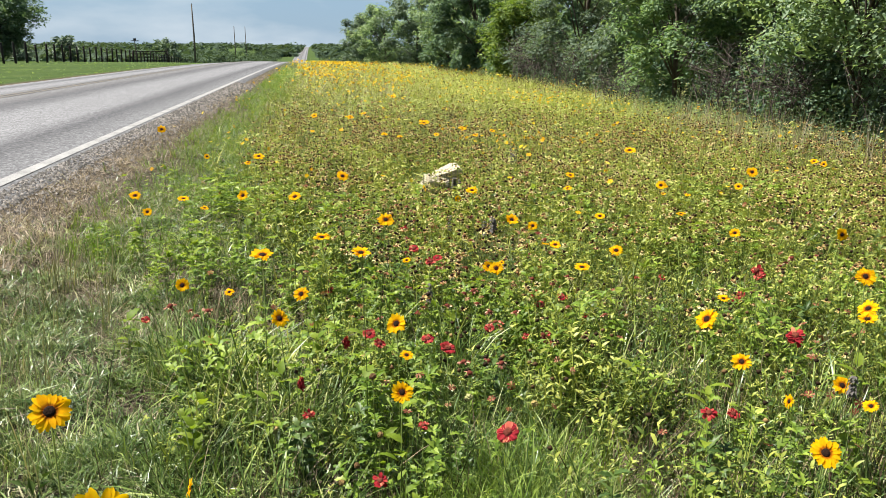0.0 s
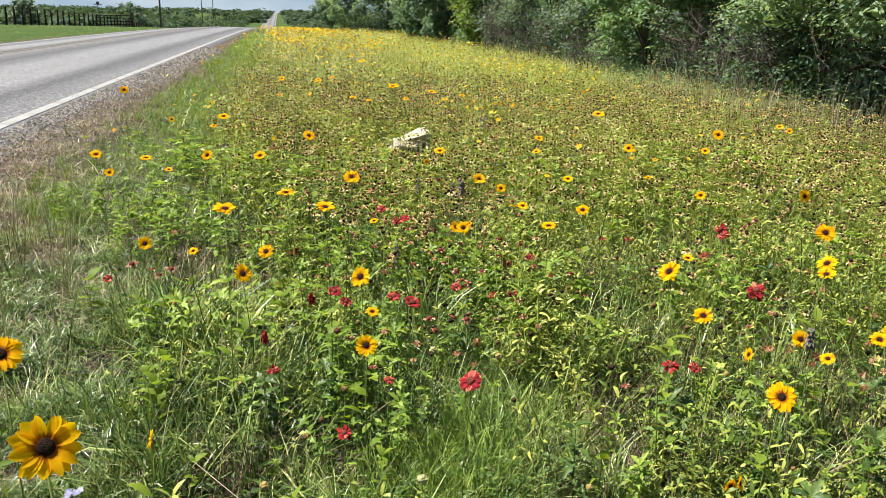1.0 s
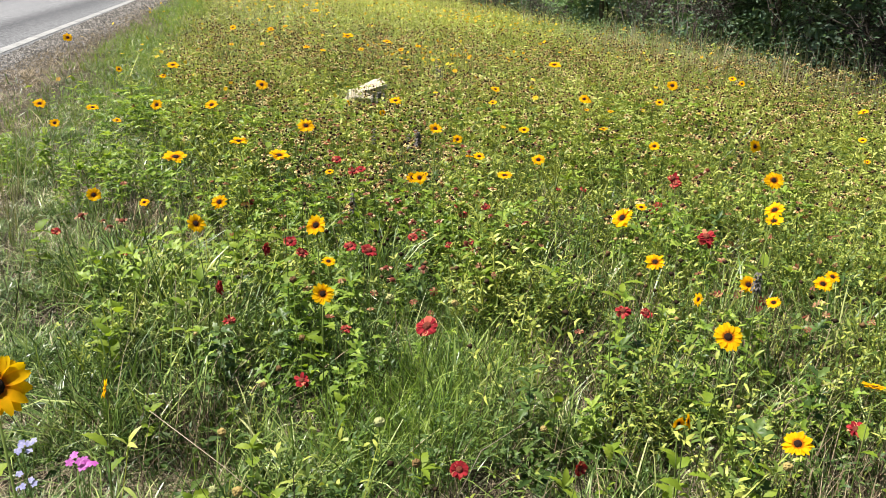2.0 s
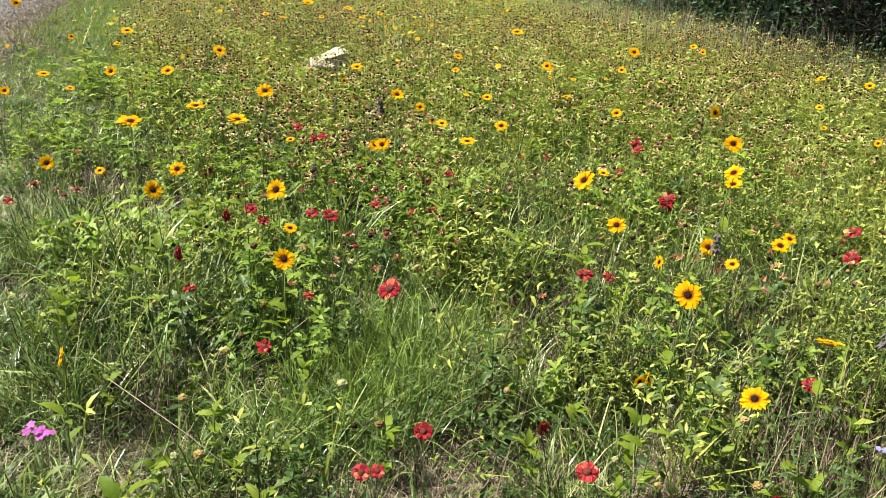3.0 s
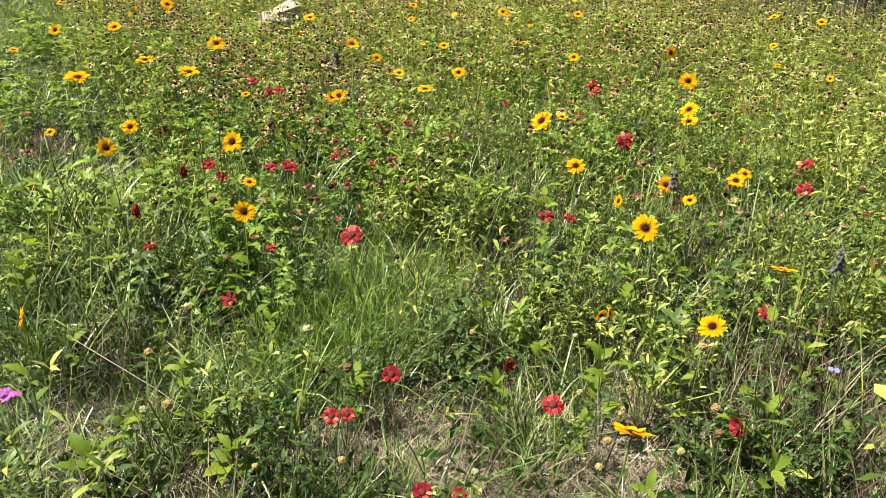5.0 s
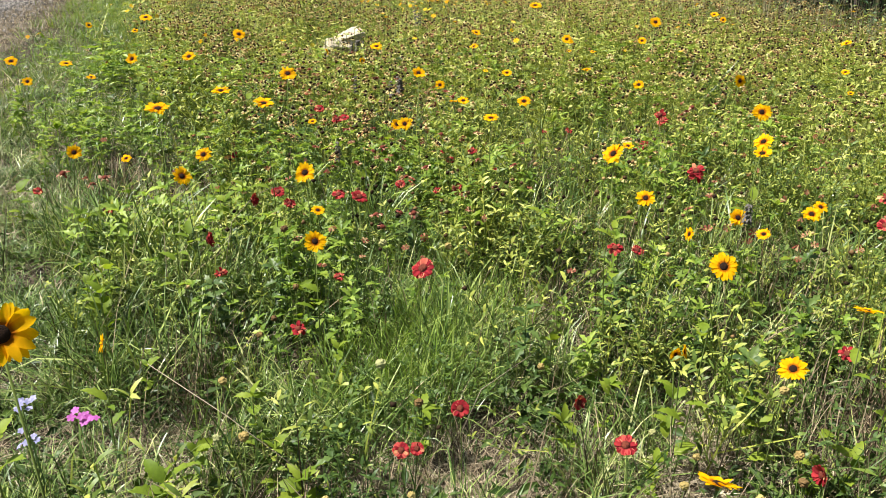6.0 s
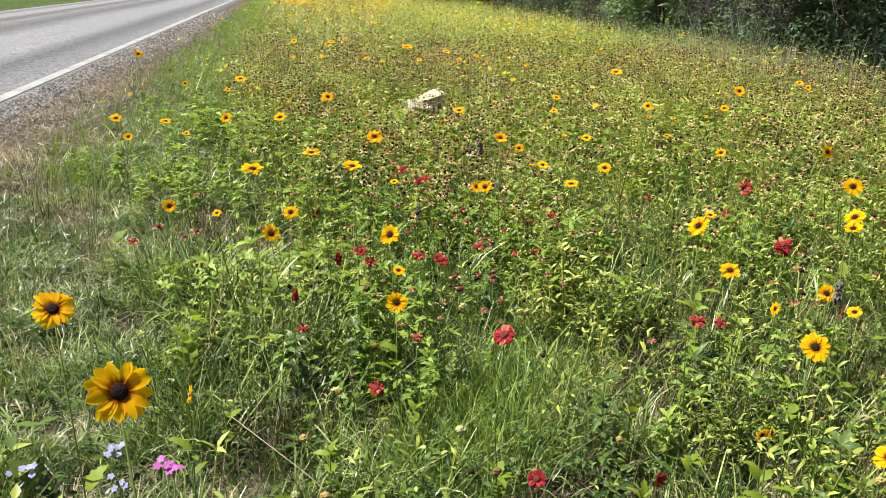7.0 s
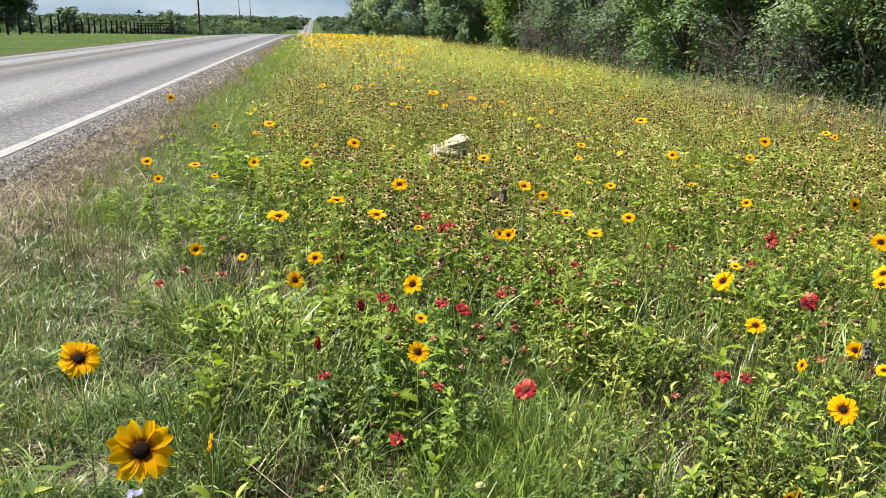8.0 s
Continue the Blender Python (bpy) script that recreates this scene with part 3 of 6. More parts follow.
def herb(seed, height, leaves, length, width, branch=0.0, shape=leaf_shape):
    """A leafy stem with leaves all the way up."""
    g = np.random.default_rng(seed)
    v, t = [], []
    bx, by = g.normal(0, 0.12, 2) * height
    w = 0.0016 + 0.003 * height
    set_stem(v, t, (0, 0, 0), (bx * 0.25, by * 0.25, height * 0.5), w)
    set_stem(v, t, (bx * 0.25, by * 0.25, height * 0.5), (bx, by, height), w * 0.7)
    for k in range(leaves):
        q = 0.12 + 0.88 * (k + g.random() * 0.7) / leaves
        a = k * 2.4 + g.uniform(-0.5, 0.5)
        s = (0.5 + 0.75 * g.random()) * (1.0 - 0.35 * abs(q - 0.55))
        reach = branch * g.random() * height
        set_leaf(v, t, shape(length * s, width * s, g.uniform(0.05, 0.4), g.uniform(-0.1, 0.35)), (bx * q * q + math.cos(a) * reach, by * q * q + math.sin(a) * reach, height * q), a, g.uniform(-0.35, 0.75), g.normal(0, 0.42))
    return v, t


def branching(seed, leaves, length, width, shape, arms=4, top=3):
    """A wildflower plant of unit height: forking stems set with narrow leaves, a few young leaves at each tip."""
    g = np.random.default_rng(seed)
    v, t = [], []
    lean = g.normal(0, 0.1, 2)
    spots = [(np.array([0.0, 0, 0]), np.array([lean[0], lean[1], g.uniform(0.85, 1.05)]))]
    for k in range(arms):
        q, a = g.uniform(0.12, 0.55), 2.4 * k + g.uniform(-0.5, 0.5)
        root = spots[0][1] * q
        spots.append((root, root + np.array([math.cos(a) * g.uniform(0.15, 0.34), math.sin(a) * g.uniform(0.15, 0.34), g.uniform(0.25, 0.5)])))
    per = max(3, leaves // len(spots))
    for a, b in spots:
        set_stem(v, t, a, b, 0.005)
        for k in range(per):
            q = 0.15 + 0.85 * (k + g.random() * 0.6) / per
            s = g.uniform(0.55, 1.2) * (1.05 - 0.4 * q)
            set_leaf(v, t, shape(length * s, width * s, g.uniform(0.0, 0.35), g.uniform(0.0, 0.5)), a + (b - a) * q, k * 2.4 + g.uniform(-0.6, 0.6), g.uniform(-0.15, 0.8), g.normal(0, 0.5))
        for k in range(top):
            set_leaf(v, t, shape(length * 0.75, width * 0.9, 0.3, g.uniform(0.0, 0.2)), b, 2.1 * k + g.random(), g.uniform(0.3, 0.9), g.normal(0, 0.3))
    return v, t


def whorled(seed, tiers, length, width, shape):
    """A young leafy shoot of unit height: broad leaves in rings, the topmost spread like a star to the sky."""
    g = np.random.default_rng(seed)
    v, t = [], []
    lean = g.normal(0, 0.08, 2)
    set_stem(v, t, (0, 0, 0), (lean[0], lean[1], 1.0), 0.007)
    for tier in range(tiers):
        q = 1.0 - 0.75 * tier / tiers
        n = 5 if tier == 0 else 4
        for k in range(n):
            s = g.uniform(0.75, 1.15) * (0.9 if tier == 0 else 1.0)
            set_leaf(v, t, shape(length * s, width * s, g.uniform(0.05, 0.3), g.uniform(0.0, 0.35)), (lean[0] * q, lean[1] * q, q), 6.2832 * k / n + tier * 0.8 + g.uniform(-0.3, 0.3), g.uniform(0.15, 0.6) if tier == 0 else g.uniform(-0.2, 0.4), g.normal(0, 0.3))
    return v, t


def head_shape(sides=5):
    """A small seed head of one unit radius on a thin stalk of unit z below it."""
    v = [(0, 0, 0.9)] + [(math.cos(6.2832 * k / sides), math.sin(6.2832 * k / sides), 0.1) for k in range(sides)] + [(0, 0, -0.75)]
    t = []
    for k in range(sides):
        a, b = 1 + k, 1 + (k + 1) % sides
        t += [(0, a, b), (sides + 1, b, a)]
    return v, t


def star(petals=8, inner=0.35):
    """A small open flower of unit radius, petals slightly cupped."""
    v, t = [(0, 0, 0)], []
    for k in range(petals):
        a = 6.2832 * k / petals
        o = len(v)
        for q, r, z in ((-0.3, 0.8, 0.12), (0.3, 0.8, 0.12), (0, 1.0, 0.1)):
            v.append((math.cos(a + q) * r, math.sin(a + q) * r, z))
        t += [(0, o, o + 1), (o, o + 2, o + 1)]
    return v, t


TUFTS = [blades(7, s, 0.34 + 0.07 * s) for s in range(6)]
FLAT = [blades(6, 40 + s, 1.0) for s in range(4)]
FINEGRASS = [curled(8, 300 + s, 0.35, 1.5 + 0.25 * (s % 3), 0.85, 0.13) for s in range(8)]
CURLY = [curled(8, 320 + s, 0.7, 2.3, 1.3, 0.22) for s in range(7)]
LAID = [curled(7, 340 + s, 1.25, 0.5, 0.9, 0.3) for s in range(6)]
UPRIGHT = [curled(6, 350 + s, 0.12, 0.35, 0.5, 0.06) for s in range(5)]

# open soil, hollows of dead stems and shade-dark leaves, grassy spots and mounds of leafy growth: x, y, radius
BARE = ((1.99, 3.03, 0.17), (1.91, 2.88, 0.16), (2.75, 2.73, 0.15), (2.77, 2.58, 0.15), (3.15, 3.2, 0.13), (2.48, 2.8, 0.13), (3.1, 2.47, 0.14), (3.12, 3.5, 0.13), (3.65, 4.98, 0.22), (2.0, 5.35, 0.25), (1.5, 5.6, 0.4), (1.15, 6.6, 0.35), (2.03, 4.6, 0.27), (1.72, 4.6, 0.22), (1.85, 5.0, 0.18), (1.5, 5.05, 0.2), (3.4, 2.85, 0.12), (3.25, 2.7, 0.1), (3.5, 2.5, 0.1), (3.36, 8.2, 0.45))
HOLLOW = ((3.64, 2.42, 0.18), (3.87, 2.6, 0.2), (3.57, 2.63, 0.15), (3.69, 3.1, 0.14), (3.81, 4.66, 0.27), (3.6, 4.62, 0.18), (3.51, 2.3, 0.18), (3.24, 3.4, 0.12), (2.05, 3.2, 0.12), (3.62, 3.7, 0.21), (4.1, 3.6, 0.2), (3.4, 4.1, 0.14), (4.3, 4.2, 0.2), (4.9, 5.1, 0.22), (3.3, 3.05, 0.1), (4.0, 3.2, 0.15), (2.45, 4.4, 0.14), (4.4, 4.9, 0.2), (3.5, 5.8, 0.2), (1.75, 4.75, 0.16))
GRASSY = ((2.78, 3.43, 0.24), (2.6, 3.27, 0.2), (2.94, 3.55, 0.18), (2.52, 3.06, 0.12), (2.62, 3.07, 0.14), (2.73, 3.16, 0.14))
RUSTY = ((2.79, 5.3, 0.2), (2.74, 6.02, 0.25), (2.92, 5.19, 0.15), (2.86, 4.16, 0.16), (3.12, 4.03, 0.2), (3.35, 5.83, 0.3), (3.14, 4.53, 0.22), (2.7, 4.43, 0.15), (3.96, 7.99, 0.4), (2.7, 3.66, 0.12), (1.8, 4.18, 0.1), (4.39, 4.59, 0.3), (4.17, 7.6, 0.4), (3.27, 5.03, 0.25))
MOUND = ((1.58, 7.3, 0.4), (1.75, 7.0, 0.3), (1.48, 5.75, 0.3), (1.7, 5.3, 0.22), (2.15, 5.6, 0.3), (2.5, 4.75, 0.3), (2.75, 4.55, 0.25), (3.0, 4.75, 0.28), (2.9, 4.45, 0.2), (3.3, 4.3, 0.28), (3.35, 3.3, 0.25), (3.6, 3.0, 0.25), (2.4, 3.62, 0.25), (2.2, 3.45, 0.15), (2.0, 4.1, 0.22), (2.3, 5.0, 0.22), (2.55, 3.5, 0.2), (3.05, 3.9, 0.2), (2.3, 4.1, 0.22), (4.4, 5.6, 0.4), (4.7, 4.6, 0.4), (3.9, 4.2, 0.25), (1.85, 3.75, 0.16), (2.35, 6.6, 0.35), (4.0, 6.9, 0.5), (5.6, 7.0, 0.6), (2.9, 7.2, 0.4))


def bumps(x, y, spots, deep=1.0):
    """From 0 to 1: how far a place lies within any of the spots."""
    k = np.ones_like(x)
    for bx, by, br in spots:
        k *= 1 - deep * np.exp(-((x - bx) ** 2 + (y - by) ** 2) / br ** 2)
    return 1 - k


def worn(x, y):
    """Low where the soil lies open or dead stems stand, one elsewhere."""
    return (1 - bumps(x, y, BARE, 0.93)) * (1 - bumps(x, y, HOLLOW, 0.92))


def thin_corner(x, y):
    """Low where last year's growth stands dead."""
    return 1 - 0.45 * np.exp(-((x - 3.7) / 0.3) ** 2 - ((y - 2.3) / 0.3) ** 2)


def verge_left(x, y):
    """Rises from 0 on the mown verge to 1 in the flower meadow."""
    return np.clip((x - np.interp(y, [2.5, 3.5, 4.6, 6.0, 9.0], [1.7, 1.75, 1.85, 1.6, 1.2])) / 0.5, 0, 1)


def herb_chance(x, y):
    return verge_left(x, y) * (1 - bumps(x, y, GRASSY, 0.88)) * np.clip((patches(x, y, 1.1, 21) - 0.3) * 4.5, 0.10, 1) * worn(x, y) * thin_corner(x, y) * np.clip((np.hypot(x - EYE[0], y - EYE[1]) - 1.75) / 1.1 + 0.5 * np.clip((x - 2.9) / 0.4, 0, 1), 0.06, 1)


def green_chance(x, y):
    left = np.clip((x - np.interp(y, [3.5, 6.0], [0.72, 1.05])) / 0.6, 0, 1)
    fade = np.clip(1.6 - 0.19 * np.hypot(x - 2, y - 1), 0.12, 1) + 0.6 * np.exp(-((x - 1.15) / 0.4) ** 2) * (y > 6)
    return left * np.clip((patches(x, y, 0.6, 11) - 0.36) * 6 + 1.2 * bumps(x, y, GRASSY), 0.06, 1) * np.clip(fade, 0, 1) * worn(x, y) * thin_corner(x, y)


# fine green grass
x, y, r = spread(1400, near=2.9, fall=2.3, chance=lambda x, y: green_chance(x, y) * (1.0 - 0.5 * np.clip((herb_chance(x, y) - 0.2) * 2, 0, 1)))
far = np.maximum(1, r / 3.5) ** 0.9
h = rng.uniform(0.08, 0.27, len(x)) * (0.5 + 1.0 * patches(x, y, 0.6, 11)) * np.clip((x - 0.9) / 0.9, 0.45, 1) * np.clip(0.72 + (r - 1.2) / 5, 0.72, 1)
k = r < 4.6
lean = rng.normal(0.0, 0.25, len(x))
scatter("meadow_grass", FINEGRASS, x[k], y[k], land(x, y)[k], h[k] * far[k] ** 0.5, h[k], lean[k], GRASS, "fine green grass tufts between the flowers", "grass")
k = ~k
scatter("farther_meadow_grass", TUFTS, x[k], y[k], land(x, y)[k], h[k] * far[k] ** 0.7, h[k] * 1.05, lean[k], GRASS, "green grass tufts of the middle meadow", "grass")

# pale grass towards the trees and farther off
x, y, r = spread(320, rmin=2.6, chance=lambda x, y: np.clip((x - 2.6) / 3.0 + (y - 4.6) / 9, 0.03, 1) * np.clip((x - 1.3), 0, 1) * (0.3 + 0.7 * patches(x, y, 2.4, 5)))
far = np.maximum(1, r / 4) ** 0.75
h = rng.uniform(0.10, 0.26, len(x))
scatter("pale_meadow_grass", FLAT + TUFTS[:3], x, y, land(x, y), h * far ** 0.65, h, rng.normal(0.2, 0.35, len(x)), LIME, "yellow-green seeding grass of the far meadow", "grass")

# matted dry grass beside the gravel
x, y, r = spread(2000, fall=1.8, rmin=2.5, chance=lambda x, y: np.exp(-((x - np.interp(y, [4.5, 7], [0.58, 0.5])) / np.interp(y, [4.5, 7], [0.25, 0.19])) ** 2) * (0.35 + 0.65 * patches(x, y, 0.5, 17)) + 0.05 * np.exp(-((x - 1.3) / 0.5) ** 2))
far = np.maximum(1, r / 4) ** 0.75
h = rng.uniform(0.06, 0.15, len(x)) * np.clip(x / 0.8, 0.35, 1)
k = r < 9
scatter("dry_verge_grass", LAID + CURLY[:3], x[k], y[k], land(x, y)[k], (h * 1.2 * far ** 0.6)[k], h[k], rng.normal(0.1, 0.3, len(x))[k], DRY, "bleached matted dry grass along the gravel shoulder", "grass")
k = ~k
scatter("farther_dry_grass", FLAT + TUFTS, x[k], y[k], land(x, y)[k], (h * 1.2 * far ** 0.6)[k], (h * 0.8)[k], rng.normal(0.2, 0.35, len(x))[k], DRY, "bleached dry grass farther along the shoulder", "grass")

# short wiry olive grass between the gravel and the flowers
x, y, r = spread(1750, near=3.8, fall=1.9, rmax=13, rmin=1.2, chance=lambda x, y: np.exp(-(np.maximum(np.abs(x - 1.3) - np.interp(y, [3, 4.5, 6.5], [0.3, 0.42, 0.1]), 0) / 0.36) ** 2) * np.clip((patches(x, y, 0.45, 91) - 0.28) * 4, 0.12, 1) * (1 - bumps(x, y, MOUND, 0.7)))
far = np.maximum(1, r / 4) ** 0.75
h = rng.uniform(0.045, 0.11, len(x)) * (0.5 + 0.9 * patches(x, y, 0.45, 91))
pale = rng.random(len(x)) < np.clip(0.5 - (x - 0.68) * 1.2, 0.08, 0.5)
k = pale
scatter("olive_verge_grass", CURLY, x[k], y[k], land(x, y)[k], (h * 1.35 * far ** 0.6)[k], h[k], rng.normal(0.0, 0.3, len(x))[k], OLIVE, "short wiry olive and straw-coloured verge grass", "grass")
k = ~pale
scatter("green_verge_grass", CURLY + FINEGRASS[:3], x[k], y[k], land(x, y)[k], (h * 1.35 * far ** 0.6)[k], h[k] * 1.1, rng.normal(0.0, 0.3, len(x))[k], WIRY, "short wiry grey-green verge grass", "grass")
n = 70
x, y = rng.normal(1.12, 0.2, n), rng.uniform(3.2, 5.4, n)
h = rng.uniform(0.18, 0.34, n)
scatter("tall_verge_stalks", UPRIGHT, x, y, land(x, y), h, h, rng.normal(0.0, 0.12, n), OLIVE, "thin upright seeding stalks on the verge", "grass")

# lush green grass in open spots between the flowers
n = 270
pick = rng.integers(0, len(GRASSY), n)
x = np.array([b[0] for b in GRASSY])[pick] + rng.normal(0, 0.7, n) * np.array([b[2] for b in GRASSY])[pick]
y = np.array([b[1] for b in GRASSY])[pick] + rng.normal(0, 0.7, n) * np.array([b[2] for b in GRASSY])[pick]
h = rng.uniform(0.12, 0.27, n)
scatter("lush_meadow_grass", FINEGRASS, x, y, land(x, y), h * 0.9, h, rng.normal(0.0, 0.2, n), VERGE, "lush green grass in open spots between the flowers", "grass")

# straw litter on the ground
x, y, r = spread(230, rmax=7, chance=lambda x, y: np.clip(x - 0.3, 0, 1) * np.clip(1.4 - 0.6 * np.clip(x - 2.3, 0, 2), 0.35, 1) * (0.4 + 0.6 * (1 - patches(x, y, 1.0, 11))))
far = np.maximum(1, r / 4) ** 0.75
h = rng.uniform(0.08, 0.2, len(x))
scatter("straw_litter", FLAT, x, y, land(x, y) + 0.004, h * far ** 0.5, h * 0.28, rng.normal(0.0, 0.25, len(x)), STRAW, "pale dead straw lying on the soil", "litter")

# pale open straw on bare soil
n = 4600
pick = rng.integers(0, len(BARE) - 1, n)
x = np.array([b[0] for b in BARE])[pick] + rng.normal(0, 0.8, n) * np.array([b[2] for b in BARE])[pick]
y = np.array([b[1] for b in BARE])[pick] + rng.normal(0, 0.8, n) * np.array([b[2] for b in BARE])[pick]
h = rng.uniform(0.05, 0.14, n)
scatter("bare_patch_straw", FLAT, x, y, land(x, y) + 0.006, h, h * 0.3, rng.normal(0.0, 0.25, n), STRAW, "bleached straw matted over open soil", "litter")

# the same verge behind and beside the walk
PLAIN = [([c for k in range(6) for c in ((0.05 * math.cos(k * 1.7 + s), 0.05 * math.sin(k * 1.7 + s) - 0.02, 0), (0.05 * math.cos(k * 1.7 + s), 0.05 * math.sin(k * 1.7 + s) + 0.02, 0), (0.42 * math.cos(k * 1.1 + s), 0.42 * math.sin(k * 1.1 + s), 0.55 + 0.09 * ((k + s) % 6)))], [(3 * k, 3 * k + 1, 3 * k + 2) for k in range(6)]) for s in range(5)]


def beside(n, x0):
    """Places of the verge that lie behind and to the sides of the walk."""
    x, y = rng.uniform(x0, 8.6, n), 7 - 21 * rng.random(n) ** 1.4
    way, away = np.degrees(np.arctan2(x - EYE[0], y - EYE[1])), np.hypot(x - EYE[0], y - EYE[1])
    k = (way < -23) | (way > 53) | (away < 0.8)
    return x[k], y[k]


x, y = beside(26000, 0.75)
h = rng.uniform(0.08, 0.2, len(x))
scatter("verge_meadow_grass", PLAIN, x, y, land(x, y), h * 1.9, h, rng.normal(0, 0.4, len(x)), GRASS, "rough green grass of the roadside verge", "grass")
x, y = beside(4500, 1.2)
h = rng.uniform(0.14, 0.3, len(x))
scatter("verge_herbs", [herb(260 + s, 1.0, 9, 0.2, 0.1, 0.3, plain_leaf) for s in range(4)], x, y, land(x, y), h * 1.4, h, rng.normal(0, 0.25, len(x)), HERB, "leafy herbs of the roadside verge", "wild herbs")

# leafy wildflower plants
NARROW = [branching(100 + s, 34, 0.085 + 0.02 * (s % 3), 0.022 + 0.005 * (s % 2), strip_leaf, 5) for s in range(9)]
BROADER = [whorled(130 + s, 4, 0.17 + 0.035 * (s % 3), 0.085 + 0.014 * (s % 2), lobed_leaf) for s in range(7)]
LIGHT = [branching(120 + s, 15, 0.12 + 0.02 * (s % 3), 0.042, plain_leaf, 2, 3) for s in range(8)]
BRIGHT = [whorled(140 + s, 3, 0.2, 0.09, plain_leaf) for s in range(5)]

x, y, r = spread(640, near=3.5, fall=1.6, rmax=30, chance=lambda x, y: herb_chance(x, y) * np.clip((patches(x, y, 0.42, 61) - 0.42) * 6, 0.03, 1) * np.clip(1.25 - (y - 9) / 14, 0.15, 1) * np.clip(1.25 - (np.hypot(x - EYE[0], y - EYE[1]) - 3.5) / 5.5, 0.3, 1))
far = np.maximum(1, r / 4.5) ** 0.7
h = rng.uniform(0.14, 0.3, len(x)) * (0.25 + 1.35 * patches(x, y, 0.42, 61))
lean = rng.normal(0.0, 0.2, len(x))
size = h * 1.05 * far ** 0.6
k = r < 4.4
scatter("meadow_herbs", NARROW, x[k], y[k], land(x, y)[k], size[k], h[k], lean[k], HERB, "narrow-leaved green wildflower plants in dense clumps", "wild herbs")
k = ~k
scatter("farther_meadow_herbs", LIGHT, x[k], y[k], land(x, y)[k], size[k], h[k], lean[k], MIDHERB, "leafy green foliage of the middle meadow", "wild herbs")

# deep green herbs between them, their colour darkened to stand for shaded plants
x, y, r = spread(230, near=3.2, fall=1.7, rmin=1.1, rmax=10, chance=lambda x, y: verge_left(x, y) * (1 - bumps(x, y, BARE, 0.95)) * (1 - bumps(x, y, GRASSY, 0.8)) * np.clip(0.07 + 0.35 * np.clip((patches(x, y, 0.8, 73) - 0.55) * 4, 0, 1) + 0.32 * np.exp(-((x - 3.75) / 0.55) ** 2 - ((y - 2.7) / 0.55) ** 2), 0, 1))
h = rng.uniform(0.12, 0.27, len(x))
k = rng.random(len(x)) < 0.75
lean = rng.normal(0.0, 0.2, len(x))
scatter("shaded_green_herbs", NARROW, x[k], y[k], land(x, y)[k], h[k] * 1.25, h[k], lean[k], SHADEGREEN, "deep green narrow-leaved herbs, darkened for shade, between the flowers", "wild herbs")
k = ~k
scatter("shaded_green_shoots", BROADER, x[k], y[k], land(x, y)[k], h[k], h[k], lean[k], SHADEGREEN, "deep green leafy shoots, darkened for shade, between the flowers", "wild herbs")

# bright young leafy shoots, gathered into mounds
x, y, r = spread(145, near=4.5, fall=1.4, rmax=22, chance=lambda x, y: np.clip((np.hypot(x - EYE[0], y - EYE[1]) - 1.5) / 1.1, 0.08, 1) * np.clip(bumps(x, y, MOUND) + verge_left(x, y) * (0.05 + 0.5 * np.clip((patches(x, y, 0.9, 67) - 0.55) * 4, 0, 1)), 0, 1) * (1 - bumps(x, y, HOLLOW, 0.95)) * thin_corner(x, y))
far = np.maximum(1, r / 5) ** 0.7
h = rng.uniform(0.13, 0.27, len(x)) * (0.85 + 0.35 * bumps(x, y, MOUND))
lean = rng.normal(0.0, 0.2, len(x))
k = r < 5.0
scatter("leafy_shoots", BROADER, x[k], y[k], land(x, y)[k], h[k] * 0.95, h[k], lean[k], SHOOT, "bright young leafy shoots in mounds", "wild herbs")
k = ~k
scatter("farther_leafy_shoots", BRIGHT, x[k], y[k], land(x, y)[k], (h * far ** 0.5)[k], h[k], lean[k], SHOOT, "bright leafy mounds of the middle meadow", "wild herbs")

# finer, paler herbs that carry the seed heads of the middle and far meadow
HAZE = [blades(7, 60 + s, 0.4) for s in range(5)]
FINE = [branching(200 + s, 15, 0.1, 0.032, plain_leaf, 3, 2) for s in range(6)]
SPARSE = [herb(220 + s, 1.0, 11, 0.1, 0.04, 0.27, plain_leaf) for s in range(6)]
x, y, r = spread(300, near=5.0, fall=1.45, rmin=2.6, chance=lambda x, y: verge_left(x, y) * worn(x, y) * np.clip((x - 3.2) / 3 + (y - 3.4) / 5, 0.06, 1) * np.clip((patches(x, y, 0.7, 27) - 0.34) * 4.5, 0.08, 1))
far = np.maximum(1, r / 5) ** 0.85
h = rng.uniform(0.15, 0.34, len(x)) * (0.4 + 1.2 * patches(x, y, 0.7, 27))
lean = rng.normal(0.0, 0.3, len(x))
leafy = rng.random(len(x)) < np.where(r < 8, 0.55, 0.3)
k = (r < 8) & leafy
scatter("fine_meadow_herbs", FINE, x[k], y[k], land(x, y)[k], (h * 1.2 * far ** 0.8)[k], h[k], lean[k], LIME, "fine pale green herbs under the seed heads", "wild herbs")
k = (r >= 8) & leafy
scatter("far_meadow_herbs", SPARSE, x[k], y[k], land(x, y)[k], (h * 1.1 * far ** 0.75)[k], h[k], lean[k], LIME, "pale green herbs of the farther meadow", "wild herbs")
tan = rng.random(len(x)) < np.clip((7.0 - x) / 3, 0.1, 0.85) * np.clip((r - 8) / 4, 0, 1)
k = ~leafy & tan
scatter("tan_meadow_grass", HAZE, x[k], y[k], land(x, y)[k], (np.minimum(h, 0.3) * 1.3 * far ** 0.6)[k], np.minimum(h, 0.3)[k], lean[k], OLIVE, "olive and tan seeding grass of the farther meadow", "grass")
k = ~leafy & ~tan
